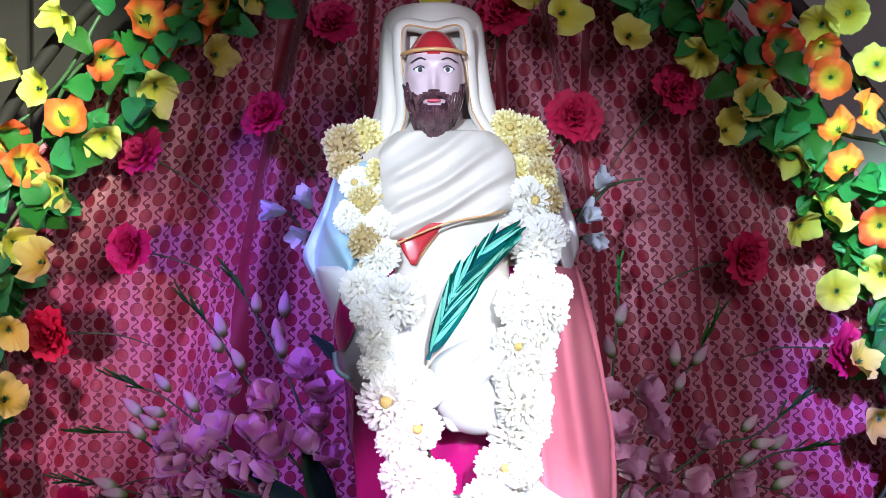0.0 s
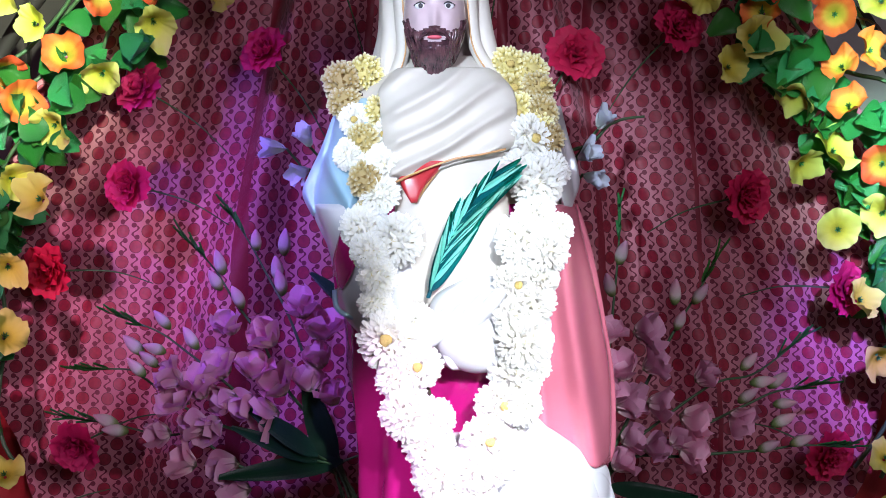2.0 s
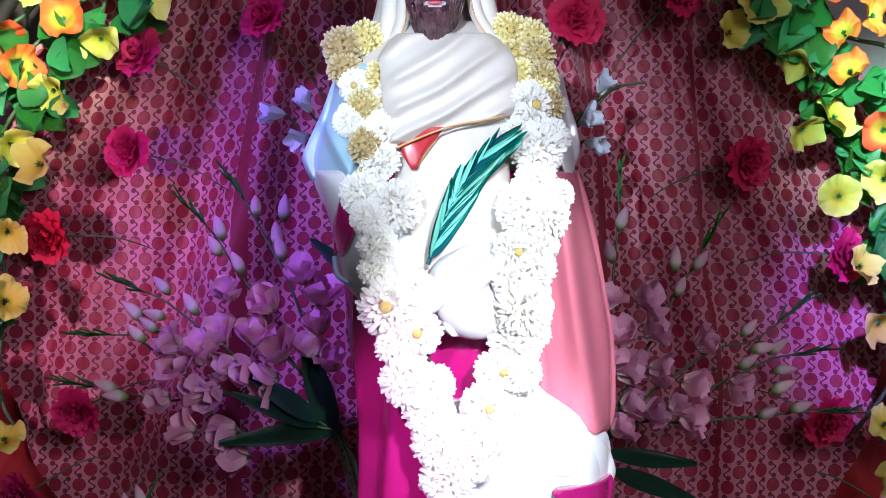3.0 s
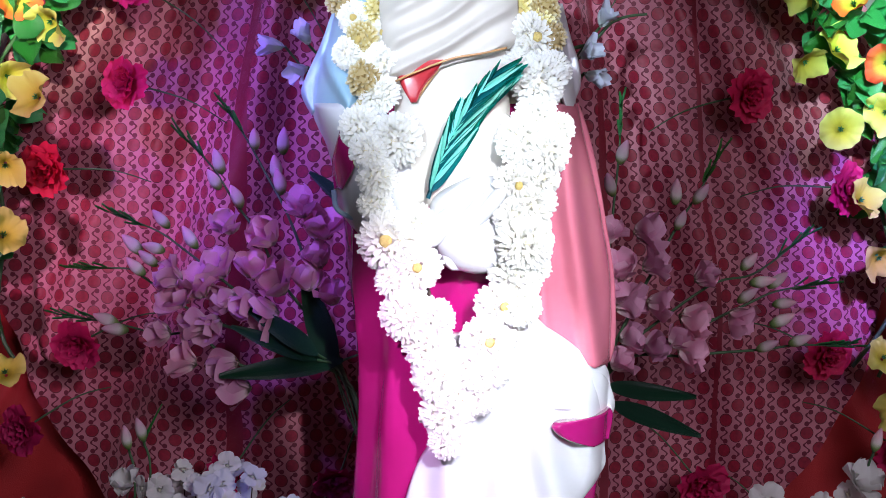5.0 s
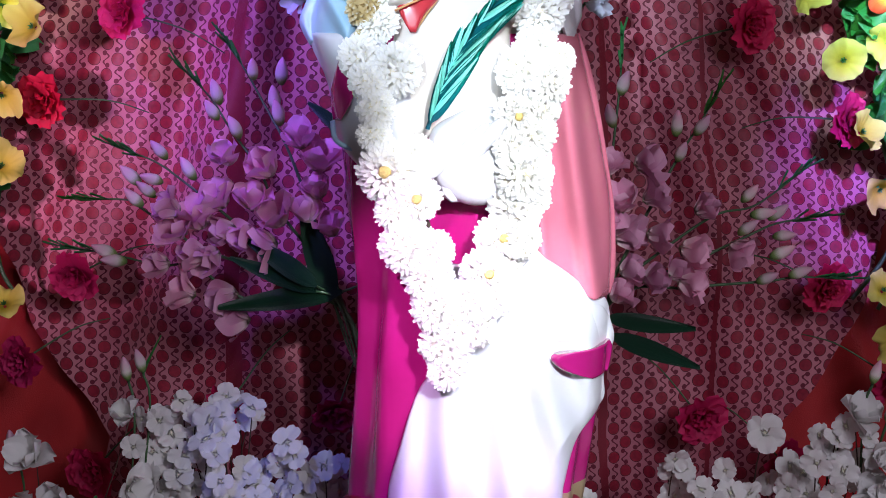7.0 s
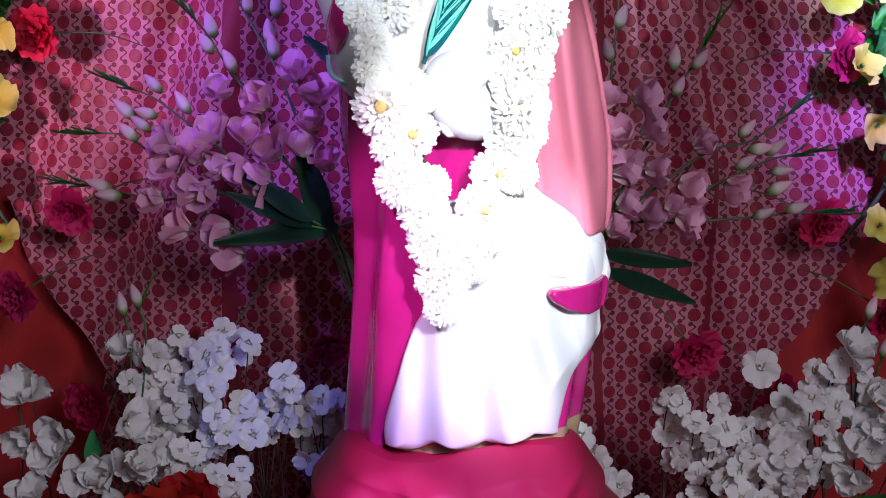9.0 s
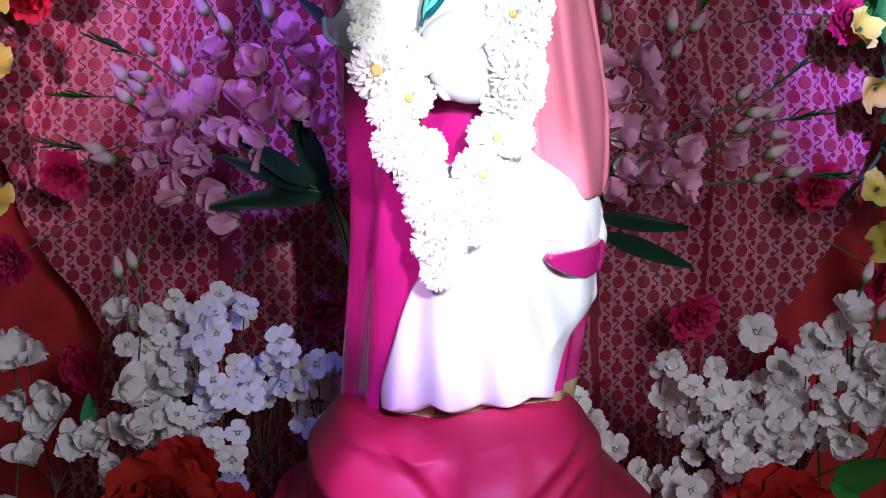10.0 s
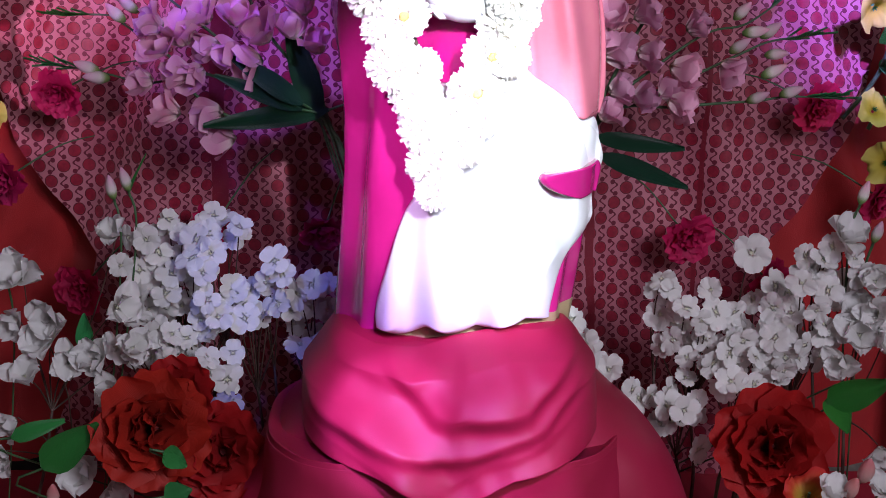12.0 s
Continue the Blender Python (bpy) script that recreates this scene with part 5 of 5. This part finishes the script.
# pale lilies at the shoulders
for i, (p, n) in enumerate((((-0.225, 2.200, 1.547), (-1, -0.3, 0.1)), ((-0.191, 2.200, 1.549), (-0.3, -0.6, 0.8)), ((-0.193, 2.200, 1.518), (-0.5, -0.6, -0.2)), ((0.223, 2.200, 1.573), (0.4, -0.4, 0.9)),
                            ((0.194, 2.200, 1.531), (0.6, -0.6, 0.3)), ((0.202, 2.200, 1.509), (0.7, -0.5, -0.3)))):
    ob = thing("lily", p, "pale blue cloth lily beside the statue's shoulder", "flower", "lilies at the shoulders")
    child("flower", BLUE_LILY[i % 2], ob, aim(p, n, i, 0.040))
    stem(ob, [p, Vector(p) + Vector((-0.03 * (1 if p[0] > 0 else -1), 0.03, -0.04)), Vector((p[0] * 0.5, 2.25, p[2] - 0.15)), Vector((p[0] * 0.4, 2.28, 0.42))], 0.0022, M["stem"], n=16)
ob = thing("grass_tip", (0.293, 2.240, 1.593), "thin green cloth blade beside the statue's shoulder", "leaf")
stem(ob, [(0.293, 2.220, 1.593), (0.253, 2.220, 1.586), (0.220, 2.220, 1.557), (0.1, 2.25, 1.4), (0.06, 2.29, 0.42)][::-1], 0.0036, M["stem"], n=24, taper=0.5)

# ---- white sprays and red blooms on the table ----


def spray(places, foot, label, seed, makes, size, cat="flower", name="blossom_spray", face=1.0):
    """Twigs that fork from one foot on the table, a blossom on each end."""
    rng = random.Random(seed)
    foot = Vector(foot)
    ob = thing(name, foot, label, cat, "white flowers before the cloth")
    mid = sum((Vector(p) for p in places), Vector()) / len(places)
    fork = foot.lerp(mid, 0.6) + Vector((0, 0.03, 0))
    stem(ob, [foot, foot.lerp(fork, 0.5) + Vector((0.01, 0, 0)), fork], 0.0032, M["twig"], "stem", 10, 0.7)
    for p in places:
        p = Vector(p)
        nrm = (p - fork).normalized() * 0.6 + Vector((rng.uniform(-face, face), -0.9, rng.uniform(-face, face)))
        stem(ob, [fork, fork.lerp(p, 0.55) + Vector((rng.uniform(-.01, .01), 0.015, 0.0)), p + Vector((0, 0.004, 0))], 0.0015, M["twig"], "twig", 7, 0.6)
        child("blossom", rng.choice(makes), ob, aim(p, nrm, rng.uniform(0, 6.28), size * rng.uniform(0.85, 1.2)))


def cluster(c, rx, rz, n, seed, depth=0.05):
    """n places spread evenly in an ellipse about c."""
    rng = random.Random(seed)
    out = []
    for k in range(n):
        r, a = math.sqrt((k + 0.5) / n), k * 2.39996 + seed
        out.append((c[0] + rx * r * math.cos(a) + rng.uniform(-.006, .006), c[1] + rng.uniform(-depth, depth), c[2] + rz * r * math.sin(a) + rng.uniform(-.006, .006)))
    return out


WHITE = "spray of white cloth blossoms on brown twigs"
for i, (c, rx, rz, n) in enumerate((
    ((-0.373, 2.140, 0.890), 0.070, 0.055, 20), ((-0.302, 2.160, 0.923), 0.035, 0.025, 6), ((-0.349, 2.120, 0.820), 0.085, 0.045, 18), ((-0.254, 2.140, 0.818), 0.045, 0.035, 8),
    ((-0.324, 2.100, 0.746), 0.055, 0.045, 12), ((-0.181, 2.200, 0.795), 0.05, 0.06, 12), ((-0.400, 2.120, 0.756), 0.06, 0.04, 10),
    ((0.392, 2.140, 0.790), 0.070, 0.062, 18), ((0.539, 2.120, 0.801), 0.055, 0.085, 22), ((0.453, 2.120, 0.740), 0.05, 0.05, 11), ((0.571, 2.140, 0.881), 0.05, 0.045, 10),
    ((0.490, 2.150, 0.774), 0.05, 0.06, 9), ((0.374, 2.120, 0.661), 0.035, 0.06, 8))):
    spray(cluster(c, rx, rz, round(n * 1.15), i), (c[0] * 1.02, 2.2, 0.42), WHITE, i, BLOSSOMS, 0.0215)
for i, pl in enumerate(([(-0.223, 2.140, 0.885), (-0.212, 2.140, 0.866), (-0.237, 2.150, 0.850)], [(0.459, 2.120, 0.905)], [(0.332, 2.120, 0.867), (0.346, 2.130, 0.849), (0.331, 2.140, 0.850)],
                        [(0.230, 2.160, 0.756), (0.266, 2.150, 0.716), (0.254, 2.160, 0.717), (0.301, 2.150, 0.685), (0.328, 2.150, 0.676), (0.355, 2.140, 0.689), (0.209, 2.170, 0.788), (0.311, 2.150, 0.671), (0.239, 2.160, 0.741)])):
    spray(pl, (pl[-1][0] * 1.04, 2.22, 0.42), WHITE, 40 + i, BLOSSOMS, 0.027 if i == 1 else 0.023)
spray([(-0.297, 2.050, 0.695), (-0.311, 2.060, 0.679), (-0.284, 2.060, 0.699)], (-0.3, 2.12, 0.42), "spray of lavender blue cloth blossoms on a twig", 60, LAVENDER, 0.023)
LILY_L = [(-0.569, 2.080, 0.877), (-0.529, 2.080, 0.820), (-0.570, 2.060, 0.736), (-0.587, 2.100, 0.813), (-0.441, 2.080, 0.833), (-0.440, 2.100, 0.931), (-0.510, 2.080, 0.753), (-0.416, 2.060, 0.779), (-0.463, 2.070, 0.756),
          (-0.540, 2.080, 0.778), (-0.456, 2.100, 0.702), (-0.586, 2.060, 0.674), (-0.603, 2.050, 0.627), (-0.499, 2.080, 0.587), (-0.464, 2.100, 0.561)]
LILY_R = [(0.628, 2.080, 0.874), (0.611, 2.080, 0.794), (0.633, 2.070, 0.831), (0.594, 2.080, 0.755), (0.638, 2.060, 0.780), (0.582, 2.100, 0.926), (0.643, 2.050, 0.638), (0.621, 2.100, 0.829)]
spray(LILY_L[:8], (-0.62, 2.12, 0.42), "tall spray of large white cloth lilies", 71, LILIES, 0.042, name="lily_spray")
spray(LILY_L[8:], (-0.55, 2.14, 0.42), "tall spray of large white cloth lilies", 72, LILIES, 0.042, name="lily_spray")
spray(LILY_R, (0.6, 2.12, 0.42), "tall spray of large white cloth lilies", 73, LILIES, 0.040, name="lily_spray")
for i, (p, base) in enumerate((((0.603, 2.100, 0.982), 0.62), ((0.626, 2.100, 0.926), 0.63), ((-0.444, 2.120, 0.981), -0.5), ((-0.423, 2.120, 0.993), -0.5), ((-0.604, 2.100, 0.881), -0.64))):
    ob = thing("lily_bud", p, "closed white cloth lily bud on a green stem", "flower", "lily buds")
    child("bud", BUDS[i % 3], ob, aim(p, (0.2 * (1 if p[0] > 0 else -1), -0.2, 1), i, 0.036))
    stem(ob, [p, (p[0] * 0.99, 2.12, p[2] - 0.1), (base, 2.14, 0.42)], 0.0022, M["stem"])
    if i == 3:
        stem(ob, [p, (-0.412, 2.120, 1.016), (-0.396, 2.120, 1.046)], 0.003, M["leaf"], "tip", 10, 0.3)
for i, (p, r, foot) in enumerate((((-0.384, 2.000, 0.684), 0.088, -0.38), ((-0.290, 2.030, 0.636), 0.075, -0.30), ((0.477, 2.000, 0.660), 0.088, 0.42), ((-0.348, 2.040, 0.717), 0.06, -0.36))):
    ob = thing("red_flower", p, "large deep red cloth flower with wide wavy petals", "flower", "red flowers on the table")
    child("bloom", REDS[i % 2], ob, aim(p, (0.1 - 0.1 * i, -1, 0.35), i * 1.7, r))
    stem(ob, [p, (foot, 2.05, p[2] - 0.06), (foot, 2.08, 0.42)], 0.004, M["stem"])
for i, (a, b, w) in enumerate((((-0.539, 2.000, 0.623), (-0.443, 1.980, 0.711), 1.1), ((-0.579, 2.000, 0.669), (-0.507, 2.000, 0.695), 0.9), ((-0.356, 1.930, 0.679), (-0.321, 1.920, 0.663), 2.2), ((-0.358, 1.930, 0.613), (-0.314, 1.920, 0.630), 2.0),
                               ((0.557, 2.020, 0.714), (0.633, 1.960, 0.783), 1.1), ((0.563, 2.030, 0.723), (0.577, 1.980, 0.680), 1.5), ((-0.498, 2.120, 0.756), (-0.495, 2.120, 0.816), 1.2))):
    sword_leaf(a, b, 20 + i, BROAD_LEAF, w, "green_leaf", "bright green cloth leaf among the table flowers")
for i, (p, makes, r, nm, lab) in enumerate((((0.577, 1.900, 0.651), CORAL, 0.05, "coral_bud", "coral pink cloth bud with a pale foot"), ((0.560, 1.900, 0.628), CORAL, 0.045, "coral_bud", "coral pink cloth bud with a pale foot"),
                                   ((0.514, 1.920, 0.625), ORANGE, 0.036, "orange_flower", "orange cloth flower among white petals"), ((0.537, 1.900, 0.628), LILIES, 0.036, "small_lily", "small white cloth lily near the table edge"),
                                   ((-0.513, 1.950, 0.595), CORAL, 0.04, "coral_bud", "coral pink cloth bud with a pale foot"), ((0.605, 1.900, 0.632), LILIES, 0.036, "small_lily", "small white cloth lily near the table edge"))):
    ob = thing(nm, p, lab, "flower", "small flowers at the table edge")
    child("bloom", makes[0], ob, aim(p, (0.1, -0.5, 0.9), i, r))
    stem(ob, [p, (p[0], 1.95, p[2] - 0.05), (p[0] * 0.95, 1.97, 0.42)], 0.002, M["stem"])
